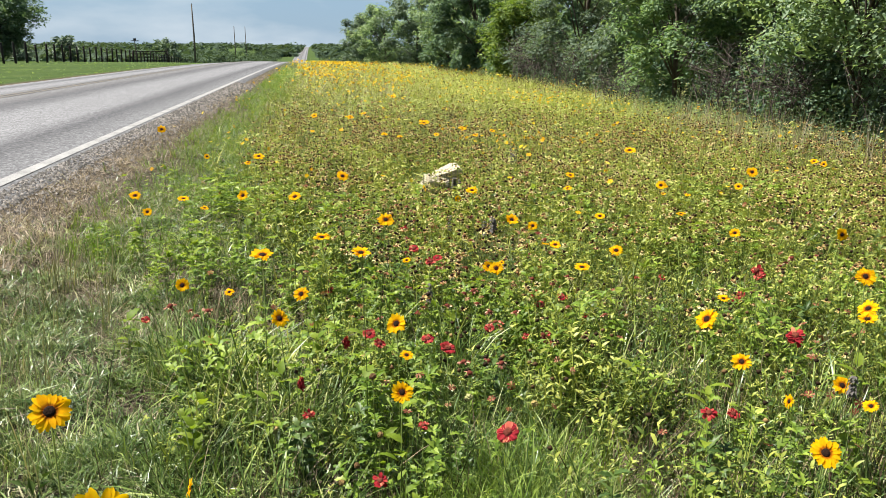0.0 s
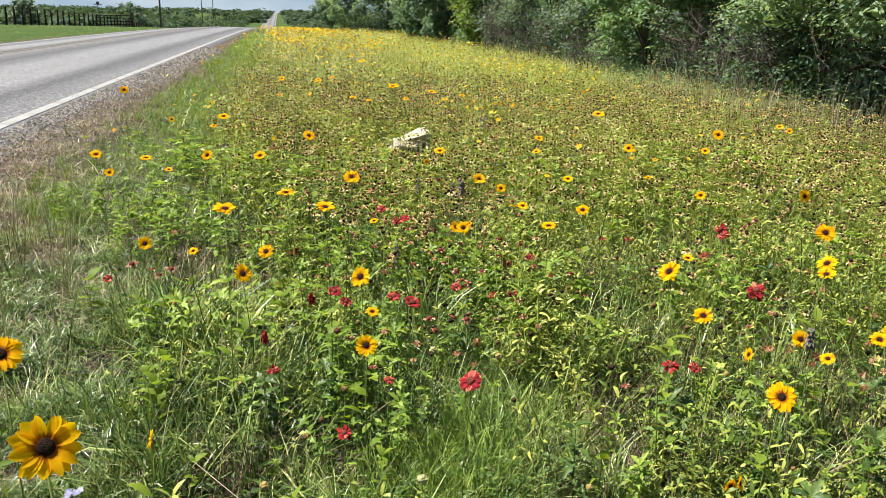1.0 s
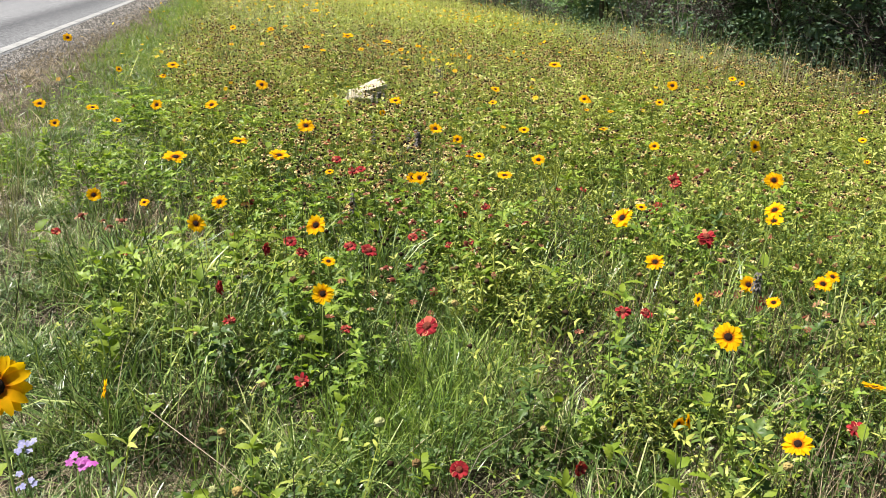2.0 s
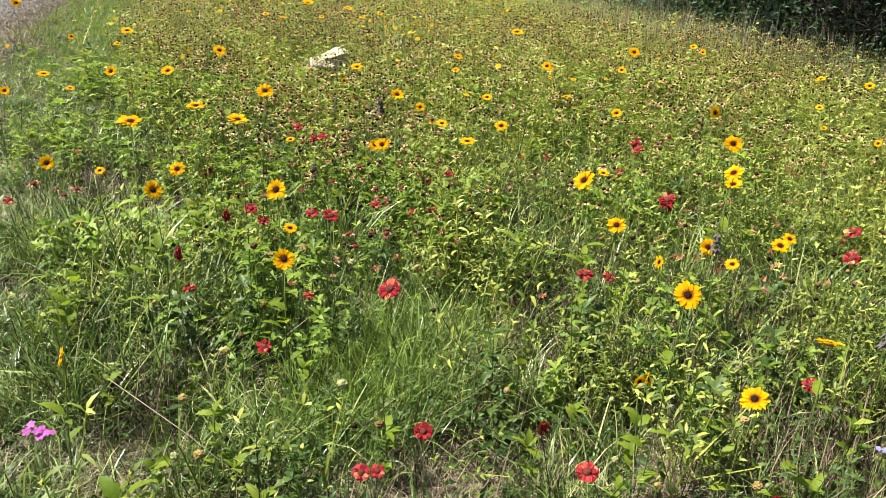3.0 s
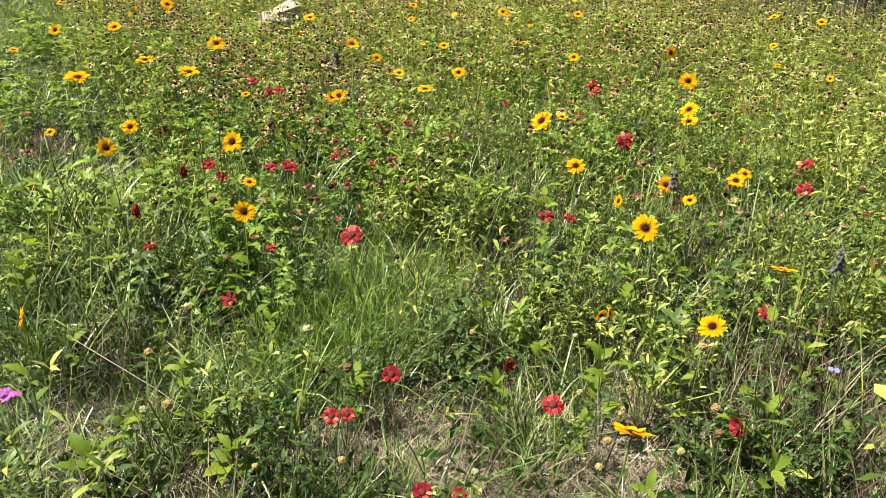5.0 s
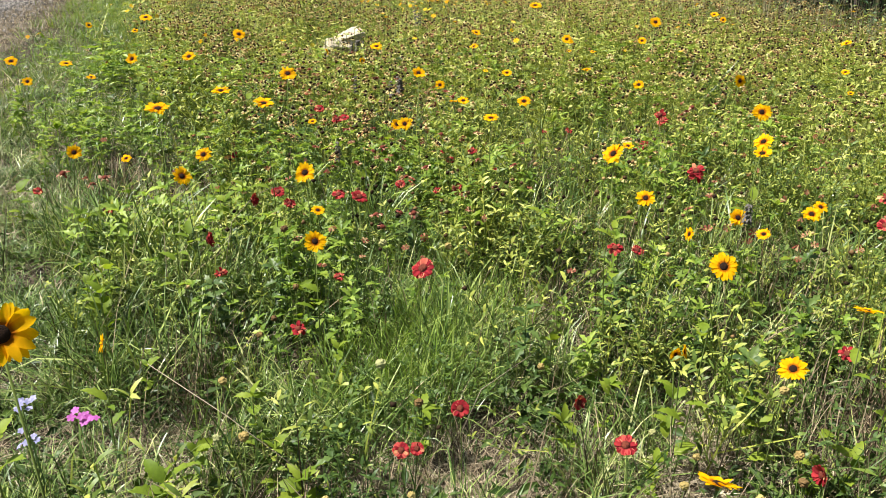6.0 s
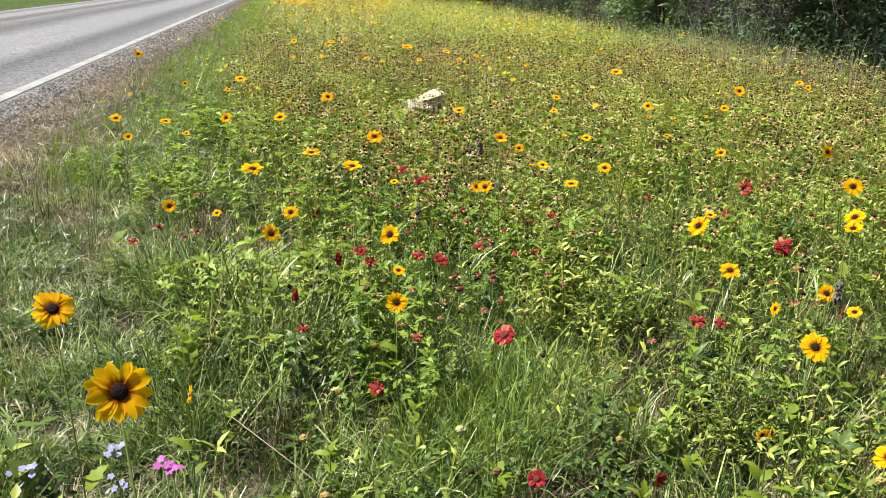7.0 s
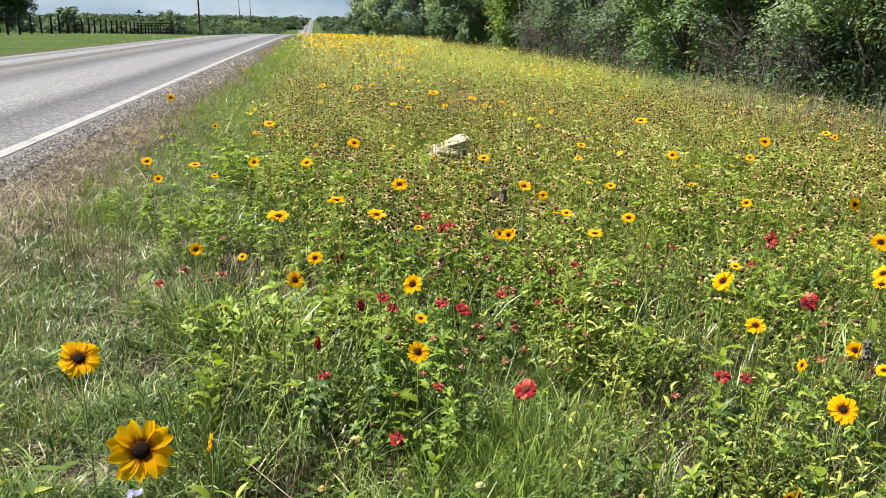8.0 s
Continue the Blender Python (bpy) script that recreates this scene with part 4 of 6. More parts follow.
scatter("far_meadow_grass", HAZE, x[k], y[k], land(x, y)[k], (np.minimum(h, 0.3) * 1.3 * far ** 0.6)[k], np.minimum(h, 0.3)[k], lean[k], LIME, "fine seeding grass of the farther meadow", "grass")

# low leaves close to the soil, coloured dark for the shade between plants
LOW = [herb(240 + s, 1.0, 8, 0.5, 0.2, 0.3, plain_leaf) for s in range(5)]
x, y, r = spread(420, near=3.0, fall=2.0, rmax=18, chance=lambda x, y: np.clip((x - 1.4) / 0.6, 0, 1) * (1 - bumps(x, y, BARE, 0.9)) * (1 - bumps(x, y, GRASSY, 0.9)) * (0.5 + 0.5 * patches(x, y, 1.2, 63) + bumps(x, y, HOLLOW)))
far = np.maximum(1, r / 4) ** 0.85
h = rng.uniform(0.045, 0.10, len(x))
scatter("low_shade_cover", LOW, x, y, land(x, y), h * far, h * 1.2, rng.normal(0.0, 0.3, len(x)), SHADECOVER, "low leaves close to the soil, coloured dark to stand for shade", "ground cover")

# lush grass strip beside the dry verge
n = 5600
y = 5.6 + 44 * rng.random(n) ** 1.5
x = 1.2 + rng.normal(0, 0.32, n) + 0.15 * np.sin(y * 0.9)
h = rng.uniform(0.07, 0.17, n)
k = (x > 0.7) & (rng.random(n) < np.clip((y - 3) / 6, 0.1, 1))
scatter("verge_grass", TUFTS, x[k], y[k], land(x, y)[k], (h * (1 + y / 14))[k], h[k], rng.normal(0.0, 0.3, n)[k], VERGE, "lush bright green grass beside the road verge", "grass")

# dark seed heads with bleached rims on thin stalks
HEADS5, STALK = [head_shape(3), head_shape(4)], [([(-0.11, 0, -1), (0.11, 0.05, -1), (0.08, 0, 0), (-0.08, 0.05, 0)], [(0, 1, 2), (0, 2, 3)])]


def head_chance(x, y):
    return worn(x, y) * verge_left(x - 0.25, y) * np.clip((y - 2.6) / 3.5, 0.05, 1) * np.clip((patches(x, y, 1.6, 31) - 0.2) * 2.4, 0.2, 1) * np.clip(1.25 - (np.hypot(x - EYE[0], y - EYE[1]) - 8.5) / 6, 0.05, 1)


x, y, r = spread(350, near=7.5, fall=1.5, rmin=1.3, chance=head_chance)
far = np.maximum(1, r / 8) ** 0.75
s = rng.uniform(0.0075, 0.0125, len(x)) * far
z = land(x, y) + rng.uniform(0.24, 0.4, len(x))
scatter("seed_heads", HEADS5, x, y, z, s, s, rng.normal(0, 0.4, len(x)), HEADS, "small dark brown seed heads dotting the meadow", "seed heads")
RIMS = [([c for k in range(6) for c in ((0, 0, 0.15), (math.cos(1.047 * k - 0.32) * q, math.sin(1.047 * k - 0.32) * q, d), (math.cos(1.047 * k + 0.32) * q, math.sin(1.047 * k + 0.32) * q, d))], [(3 * k, 3 * k + 1, 3 * k + 2) for k in range(6)]) for q, d in ((1.8, -0.3), (1.5, -0.7), (1.65, 0.35))]
k = (rng.random(len(x)) < 0.75) & (r > 3.0)
scatter("faded_flower_rims", RIMS, x[k], y[k], z[k] - 0.3 * s[k], s[k], s[k], rng.normal(0, 0.5, len(x))[k], RIM, "straw and rusty faded rays round the seed heads", "seed heads")
scatter("seed_stalks", STALK, x, y, z, np.full(len(x), 0.006) * far ** 0.5, z - land(x, y), np.zeros(len(x)), DARKSTEM, "thin stalks under the seed heads", "stalks")

# small yellow coreopsis: loose dots near, a solid yellow drift far off
STARS = [star(7), star(8)]


def yellow_chance(x, y):
    drift = np.clip((y - 15) / 18, 0, 1) * np.clip(1.25 - np.abs(x - 3.8) / 2.9, 0, 1) * 0.6 * np.clip((patches(x, y, 6, 41) - 0.3) * 3, 0.1, 1)
    pale = np.exp(-((x - 6.9) / 0.9) ** 2 - ((y - 17) / 2.4) ** 2) * 0.5
    loose = 0.075 * np.clip((y - 5) / 6, 0, 1) * np.clip((patches(x, y, 3.0, 43) - 0.35) * 4, 0, 1)
    near = 0.55 * bumps(x, y, ((4.1, 10.6, 0.45), (4.6, 10.1, 0.4), (5.1, 9.8, 0.3)))
    return np.clip(drift + pale + loose + near, 0, 1) * (x > 0.9)


x, y, r = spread(80, near=10.0, fall=1.1, rmin=4, chance=yellow_chance)
far = np.maximum(1, r / 12) ** 0.7
s = rng.uniform(0.014, 0.026, len(x)) * far
z = land(x, y) + rng.uniform(0.28, 0.46, len(x))
scatter("yellow_wildflowers", STARS, x, y, z, s, s, rng.normal(0.5, 0.4, len(x)), YSMALL, "drifts of small bright yellow wildflowers", "wildflowers")

# faded red blooms low in the meadow
x, y, r = spread(34, near=6.0, fall=1.5, rmin=2.2, chance=lambda x, y: np.clip((x - 1.4), 0, 1) * np.clip(np.clip((patches(x, y, 2.6, 51) - 0.4) * 5, 0.03, 1) + 2.0 * bumps(x, y, RUSTY), 0, 1))
s = rng.uniform(0.012, 0.02, len(x)) * np.maximum(1, r / 10) ** 0.7
z = land(x, y) + rng.uniform(0.2, 0.36, len(x))
scatter("faded_red_flowers", RIMS, x, y, z, s * 0.55, s * rng.uniform(-1.2, 1.6, len(x)), rng.normal(0.3, 0.5, len(x)), RSMALL, "faded reddish wildflowers low among the leaves", "wildflowers")

# dead brown stems standing among the green
x, y, r = spread(200, near=3.2, fall=1.7, rmin=1.2, rmax=16, chance=lambda x, y: np.clip(x - 1.2, 0, 1) * (0.25 + 0.75 * patches(x, y, 0.9, 71)))
n = 1300
pick = rng.integers(0, len(HOLLOW), n)
x = np.concatenate([x, np.array([b[0] for b in HOLLOW])[pick] + rng.normal(0, 0.7, n) * np.array([b[2] for b in HOLLOW])[pick]])
y = np.concatenate([y, np.array([b[1] for b in HOLLOW])[pick] + rng.normal(0, 0.7, n) * np.array([b[2] for b in HOLLOW])[pick]])
h = rng.uniform(0.1, 0.32, len(x))
scatter("dead_stems", [curled(5, 80 + s, 0.5, 0.6, 0.55, 0.2) for s in range(5)], x, y, land(x, y), h * 0.8, h, rng.normal(0.0, 0.3, len(x)), DEAD, "thin dead brown stems standing among the green", "dead stems")

# tall shaded weeds at the foot of the trees
n = 1100
y = 2 + 58 * rng.random(n) ** 1.4
x = edge(y) + rng.uniform(-0.2, 3.0, n)
h = rng.uniform(0.2, 0.6, n)
scatter("tall_edge_grass", TUFTS, x, y, land(x, y), h * 0.8, h, rng.normal(0.0, 0.15, n), OLIVE, "tall dry grass stems along the shaded wood edge", "grass")
n = 300
y = rng.uniform(5.5, 13.5, n)
x = edge(y) + rng.normal(0.3, 0.3, n)
h = rng.uniform(0.35, 0.75, n)
scatter("tall_pale_stalks", UPRIGHT, x, y, land(x, y), h * 0.8, h, rng.normal(0.0, 0.12, n), STRAW, "tall bleached grass stalks in front of the trees", "grass")
n = 2000
y = 2 + 58 * rng.random(n) ** 1.5
x = edge(y) + 1.0 + 5.5 * rng.random(n) ** 1.5
h = rng.uniform(0.3, 0.8, n)
scatter("edge_undergrowth", SPARSE, x, y, land(x, y), h * 1.3, h, rng.normal(0.0, 0.2, n), TREE_B, "dark leafy undergrowth below the trees", "undergrowth")

n = 800
y = 3 + 15 * rng.random(n)
x = edge(y) + rng.uniform(-0.1, 1.7, n)
h = rng.uniform(0.18, 0.5, n)
scatter("edge_weeds", SPARSE, x, y, land(x, y), h * 1.2, h, rng.normal(0.0, 0.2, n), OLIVETREE, "pale leafy weeds where the meadow meets the trees", "undergrowth")

# loose gravel on the shoulder
PEB = [([(0.9, 0, 0), (-0.2, 0.8, 0), (-0.7, -0.6, 0), (0.1, 0.1, 0.75)], [(0, 1, 3), (1, 2, 3), (2, 0, 3)]), ([(0.8, 0.3, 0), (-0.6, 0.7, 0), (-0.5, -0.7, 0), (0.6, -0.6, 0), (0, 0, 0.8)], [(0, 1, 4), (1, 2, 4), (2, 3, 4), (3, 0, 4)])]
n = 15000
y = -8 + 33 * rng.random(n)
k = (y > 3.5) | (rng.random(n) < 0.3)
y = np.where(k, y, 3.5 + 12 * rng.random(n) ** 1.5)
x = 0.10 + np.abs(rng.normal(0.12, 0.2, n))
s = rng.uniform(0.006, 0.019, n) * np.maximum(1, y / 10)
scatter("shoulder_gravel", PEB, x, y, land(x, y) + 0.004, s, s, np.zeros(n), PEBBLE, "loose grey gravel on the road shoulder", "gravel")

# short turf of the pasture across the road
n = 1300
y = 14 + 60 * rng.random(n) ** 1.3
x = -6.6 - 24 * rng.random(n) ** 1.4
h = rng.uniform(0.05, 0.12, n)
scatter("pasture_grass", TUFTS, x, y, land(x, y), h * (1 + y / 12), h, rng.normal(0.0, 0.2, n), VERGE, "short mown pasture grass across the road", "grass")


# ---------------------------------------------------------------- trees
def cloud_of_leaves(centres, radii, counts, size, g, flat=0.75):
    """Small folded leaves gathered round clump centres."""
    pts = []
    for c, rad, cnt in zip(centres, radii, counts):
        d = g.normal(0, 1, (cnt, 3))
        d /= np.linalg.norm(d, axis=1)[:, None] + 1e-6
        q = rad * g.random((cnt, 1)) ** 0.45
        pts.append(np.asarray(c) + d * q * np.array([1, 1, flat]))
    p = np.concatenate(pts)
    n = len(p)
    # leaves spread to the light: faces mostly upward and outward from their clump
    out = np.concatenate([q - np.asarray(c) for q, c in zip(pts, centres)])
    out /= np.linalg.norm(out, axis=1)[:, None] + 1e-6
    face = np.array([0, 0, 0.9]) + 0.6 * out + g.normal(0, 0.45, (n, 3))
    a = np.cross(face, g.normal(0, 1, (n, 3)))
    a /= np.linalg.norm(a, axis=1)[:, None] + 1e-6
    b = np.cross(face, a)
    b /= np.linalg.norm(b, axis=1)[:, None] + 1e-6
    s = size * g.uniform(0.6, 1.35, (n, 1))
    a, b = a * s, b * s * 0.5
    nrm = np.cross(a, b) / (s * 2)
    v = np.stack([p - a, p + b + nrm, p + a, p - b + nrm], 1).reshape(-1, 3)
    i = np.arange(n) * 4
    return v, np.concatenate([np.stack([i, i + 1, i + 2], -1), np.stack([i, i + 2, i + 3], -1)])


def tree(name, x, y, height, spread_, leaf, leaves, material, label, category="tree", clumps=34, low=0.14, trunk=0.12, seed=0, clump_size=0.22, group=""):
    """Trunk with limbs, and a crown of small leaves in uneven clumps with gaps."""
    g = np.random.default_rng(seed + 500)
    z0 = float(land(x, y)) - 0.05
    ob = thing(name, (x, y, z0), label, category, group)
    lean = g.normal(0, 0.05, 2) * height
    top = np.array([lean[0], lean[1], height * 0.8])
    pieces = [tube([(0, 0, 0), (lean[0] * 0.3 + 0.05, lean[1] * 0.3, height * 0.3), tuple(top * 0.75), tuple(top)], [trunk, trunk * 0.75, trunk * 0.45, trunk * 0.15], 7)]
    centres, radii, counts = [], [], []
    for k in range(clumps):
        q = low + (1 - low) * (k + g.random()) / clumps
        wide = spread_ * math.sqrt(max(0.05, 1 - ((q - low) / (1 - low) * 1.7 - 0.75) ** 2 / 1.15))
        a, rr = k * 2.4 + g.uniform(-0.6, 0.6), wide * g.uniform(0.35, 1.0)
        c = np.array([lean[0] * q + math.cos(a) * rr, lean[1] * q + math.sin(a) * rr, q * height])
        centres.append(c)
        radii.append(spread_ * clump_size * g.uniform(0.7, 1.4))
        counts.append(int(leaves / clumps * g.uniform(0.7, 1.3)))
        if k % 2 == 0:
            s = max(0.12, q - 0.25)
            root = np.array([lean[0] * s, lean[1] * s, s * height * 0.9])
            mid = (root + c) / 2 + np.array([0, 0, 0.06 * height])
            pieces.append(tube([tuple(root), tuple(mid), tuple(c)], [trunk * 0.35, trunk * 0.2, trunk * 0.06], 5))
    v, f = joined(pieces)
    part("trunk", mesh_of("trunk", v, f, BARK, True), ob)
    v, t = cloud_of_leaves(centres, radii, counts, leaf, g)
    # the dense heart of the crown, larger leaves that keep the light out
    core = max(6, leaves // clumps // 12)
    cv, ct = cloud_of_leaves([c * np.array([0.8, 0.8, 0.97]) for c in centres], [q * 0.85 for q in radii], [core] * clumps, max(leaf * 2.6, 0.12), g)
    v, t = np.concatenate([v, cv]), np.concatenate([t, ct + len(v)])
    part("crown", mesh_arrays("crown", v, t, material), ob)
    return ob


def bare_shrub(x, y, height, seed, label):
    """A thicket of dead grey-brown twigs."""
    g = np.random.default_rng(seed)
    ob = thing("bare_shrub", (x, y, float(land(x, y)) - 0.03), label, "shrub", "bare shrubs by the wood")
    v, t = [], []
    twigs = 420
    tips = []
    for k in range(twigs):
        if k < 40:
            p, d, ln, w = np.array([*g.normal(0, 0.25, 2), 0.0]), np.array([*g.normal(0, 0.35, 2), 1.0]), height * g.uniform(0.6, 1.0), 0.012
        else:
            p = tips[g.integers(0, min(len(tips), 200))]
            d, ln, w = np.array([*g.normal(0, 0.8, 2), g.uniform(-0.1, 0.9)]), height * g.uniform(0.15, 0.4), 0.006
        d = d / np.linalg.norm(d)
        e = p + d * ln
        side = np.cross(d, g.normal(0, 1, 3))
        side = side / (np.linalg.norm(side) + 1e-6) * w
        up = np.cross(d, side)
        o = len(v)
        v += [p + side, p - side * 0.5 + up, p - side * 0.5 - up, e]
        t += [(o, o + 1, o + 3), (o + 1, o + 2, o + 3), (o + 2, o, o + 3)]
        for q in (0.5, 0.75, 1.0):
            tips.append(p + d * ln * q)
    part("branchwork", mesh_arrays("branchwork", np.array(v), np.array(t), TWIG), ob)
    c = [np.array(tips[g.integers(0, len(tips))]) for k in range(30)]
    lv, lt = cloud_of_leaves(c, [0.3] * 30, [14] * 30, 0.035, g)
    part("foliage", mesh_arrays("foliage", lv, lt, TREE_B), ob, label="sparse green leaves with haze put into the colour")
    return ob


G1 = "trees along the meadow's edge"
tree("tree", 10.0, 8.6, 6.6, 3.0, 0.045, 20000, OLIVETREE, "leafy green tree overhanging the shaded meadow edge", seed=1, trunk=0.07, clumps=58, low=0.2, clump_size=0.2, group=G1)
tree("tree", 10.3, 12.4, 6.6, 2.7, 0.036, 26000, OLIVETREE, "broad green tree with sunlit upper leaves", seed=2, trunk=0.05, clumps=60, low=0.2, clump_size=0.2, group=G1)
tree("tree", 10.3, 18.6, 6.4, 1.9, 0.046, 18000, TREE_A, "slim green tree leafy almost to the ground", seed=47, trunk=0.06, clumps=46, low=0.1, clump_size=0.24, group=G1)
tree("tree", 10.6, 4.2, 6.2, 3.2, 0.055, 9000, TREE_B, "dark leafy tree shading the meadow edge", seed=21, trunk=0.07, clumps=50, low=0.16, clump_size=0.19, group=G1)
# next two crowns sit mostly above the view, added to darken the understorey
tree("tree", 12.8, 12.6, 7.2, 3.4, 0.07, 14000, TREE_B, "dark leafy tree behind the meadow edge, crown raised out of view for shade", seed=22, trunk=0.07, clumps=48, low=0.34, clump_size=0.2, group=G1)
tree("tree", 11.8, 17.2, 7.5, 2.6, 0.05, 20000, TREE_B, "dark green tree within the roadside thicket, crown raised for shade", seed=3, trunk=0.07, clumps=44, low=0.3, group=G1)
tree("tree", 11.9, 24.0, 8.0, 2.6, 0.045, 24000, TREE_C, "wispy grey-green tree with drooping limbs", seed=4, clumps=44, low=0.12, trunk=0.1, group=G1)
tree("tree", 11.6, 29.5, 8.0, 2.4, 0.05, 18000, TREE_C, "grey-green tree on slim dark trunks", seed=5, clumps=40, low=0.14, trunk=0.1, group=G1)
tree("bush", 11.25, 37.0, 3.4, 1.8, 0.07, 9000, BUSH, "round bright green bush standing out from the trees", "bush", seed=6, clumps=46, low=0.08, clump_size=0.3)
tree("tree", 11.0, 44.5, 5.5, 2.4, 0.095, 9000, TREE_B, "dense dark green tree at the wood's edge", seed=7, clumps=40, low=0.08, group=G1)
tree("tree", 10.6, 51.0, 5.6, 2.2, 0.1, 8000, TREE_B, "dense dark green tree at the wood's edge", seed=8, clumps=40, low=0.06, group=G1)
tree("tree", 12.5, 62.0, 6.5, 3.2, 0.09, 9000, OLIVETREE, "olive green tree beside the road verge", seed=9, clumps=40, low=0.1, group=G1)
tree("tree", 11.5, 74.0, 6.0, 3.4, 0.1, 9500, TREE_C, "olive green tree beside the road verge", seed=10, clumps=40, low=0.06, group=G1)
tree("tree", 10.0, 88.0, 6.0, 3.4, 0.11, 8500, OLIVETREE, "far roadside tree with an open crown", seed=11, clumps=36, low=0.05, group=G1)
tree("tree", 9.0, 104.0, 6.0, 3.4, 0.13, 7000, TREE_C, "far roadside tree with an open crown", seed=12, clumps=36, low=0.05, group=G1)
for k, (tx, ty) in enumerate(((11.5, -2.5), (12.0, -9.0), (14.5, 4.0), (14.0, 11.5), (16.0, 16.5), (16.5, 22.5), (17.0, 28.5), (16.5, 35.0), (16.0, 42.0), (16.0, 50.0), (18.0, 60.0), (18.0, 72.0), (17.0, 86.0), (21.0, 9.0), (22.0, 19.0), (23.0, 31.0), (23.0, 45.0))):
    tree("tree", tx, ty, 8.6 + 0.7 * (k % 3), 3.6, 0.18, 4000, (TREE_B, TREE_C, TREE_B)[k % 3], "tall dark tree deeper in the wood", seed=30 + k, clumps=60, low=0.2 if tx < 18 and ty < 36 else 0.03, clump_size=0.27, group="trees deeper in the wood")
for k, (tx, ty, th) in enumerate(((10.6, 30.5, 1.9), (10.6, 33.2, 1.9), (10.6, 26.6, 1.5), (9.9, 20.6, 1.2), (10.3, 14.4, 1.5), (10.4, 16.6, 1.5), (10.2, 11.2, 1.5), (9.8, 9.4, 1.3), (9.6, 7.6, 1.3))):
    bare_shrub(tx, ty, th, 70 + k, "leafless tangle of grey-brown twigs under the trees")
for k, (tx, ty, th) in enumerate(((10.2, 5.2, 1.5), (10.3, 10.4, 1.3), (11.2, 8.2, 2.0), (13.0, 12.8, 2.2), (11.4, 15.2, 1.8), (11.8, 16.8, 1.4), (11.4, 20.6, 1.5), (11.8, 26.2, 1.8), (12.0, 31.5, 2.0), (11.6, 35.2, 2.2), (12.0, 40.5, 2.4), (11.6, 47.5, 2.2), (12.0, 56.0, 2.4), (12.4, 14.4, 2.2), (11.4, 12.6, 1.5), (12.0, 10.0, 2.0), (13.0, 10.6, 2.4))):
    tree("shrub", tx, ty, th, 1.3, 0.038 + 0.0014 * ty, 2200, (TREE_B, TREE_C)[k % 2], "dark leafy shrub in the shade below the trees", "shrub", seed=130 + k, clumps=26, low=0.05, trunk=0.03, clump_size=0.36, group="shrubs below the trees")
tree("oak_tree", -25.5, 79.0, 6.4, 4.6, 0.15, 12000, TREE_B, "spreading dark oak beyond the pasture fence", seed=60, clumps=44, low=0.22, trunk=0.35)
for k, (tx, ty, th) in enumerate(((-22.5, 150, 4.5), (-31.0, 120, 3.4), (-36.0, 118, 3.2))):
    tree("tree", tx, ty, th, 2.6, 0.2, 1200, TREE_C, "small tree on the far pasture", seed=64 + k, clumps=20, low=0.12, group="small far trees")

# far woods in the valley and on the skyline
g = np.random.default_rng(99)
centres, radii, counts = [], [], []
for k in range(520):
    fy = g.uniform(150, 520)
    fx = -7 - (0.015 + 0.115 * g.random()) * fy if g.random() < 0.6 else 8 + g.random() ** 1.5 * 60
    fz = float(land(fx, fy))
    hgt = g.uniform(2.0, 3.6)
    centres.append((fx, fy, fz + hgt * 0.42))
    radii.append(hgt * 0.75)
    counts.append(100)
v1, t1 = cloud_of_leaves(centres, radii, counts, 0.32, g, 0.7)
centres, radii, counts = [], [], []
for k in range(800):
    fy = g.uniform(560, 2300)
    fx = (8 + g.random() ** 2 * fy * 0.2) if g.random() < 0.4 else -9 - g.random() * fy * 0.62
    fz = float(land(fx, fy))
    hgt = g.uniform(2.5, 5.5)
    centres.append((fx, fy, fz + hgt * 0.4))
    radii.append(hgt * 1.3)
    counts.append(22)
for k in range(260):
    fy = g.uniform(430, 1300)
    fx = g.choice((-1, 1)) * (7 + g.random() ** 1.6 * 0.06 * fy)
    centres.append((fx, fy, float(land(fx, fy)) + 1.2))
    radii.append(g.uniform(2.5, 4.0))
    counts.append(24)
for k in range(320):
    fy = g.uniform(260, 700)
    fx = -(0.12 + 0.5 * g.random()) * fy
    centres.append((fx, fy, float(land(fx, fy)) + 0.9))
    radii.append(g.uniform(4, 9))
    counts.append(22)
v2, t2 = cloud_of_leaves(centres, radii, counts, 1.9, g, 0.5)
tagged(new("far_woods", mesh_arrays("far_woods", np.concatenate([v1, v2]), np.concatenate([t1, t2 + len(v1)]), FARWOOD)), "distant green brush and woods filling the valley", "woods", kind="stuff")


# ---------------------------------------------------------------- fences, poles
def pasture_fence():
    ob = thing("pasture_fence", (-18.2, 50, 0), "dark wooden post fence along the far pasture", "fence")
    post = mesh_of("post", *tube([(0, 0, -0.3), (0.01, 0, 0.6), (0, 0.01, 1.38), (0, 0, 1.42)], [0.085, 0.08, 0.08, 0.06], 8), POSTWOOD, True)
    gy = random.Random(5)
    yy = 44.0
    spots = []
    while yy < 215:
        px = -18.2 - 0.02 * (yy - 44)
        spots.append((px, yy, float(land(px, yy))))
        yy += 2.45 + gy.uniform(-0.15, 0.15)
    for px, py, pz in spots:
        part("post", post, ob, Matrix.Translation((px + 18.2, py - 50, pz)) @ pose(0, 0, 0, gy.uniform(-2, 2), gy.uniform(-2, 2), gy.uniform(0, 90)) @ Matrix.Scale(gy.uniform(0.94, 1.06), 4))
    for hgt in (0.45, 0.85, 1.2):
        v, f = tube([(px + 18.2, py - 50, pz + hgt) for px, py, pz in spots], [0.006] * len(spots), 4)
        part("wire", mesh_of("wire", v, f, WIRE), ob)
    return ob


pasture_fence()


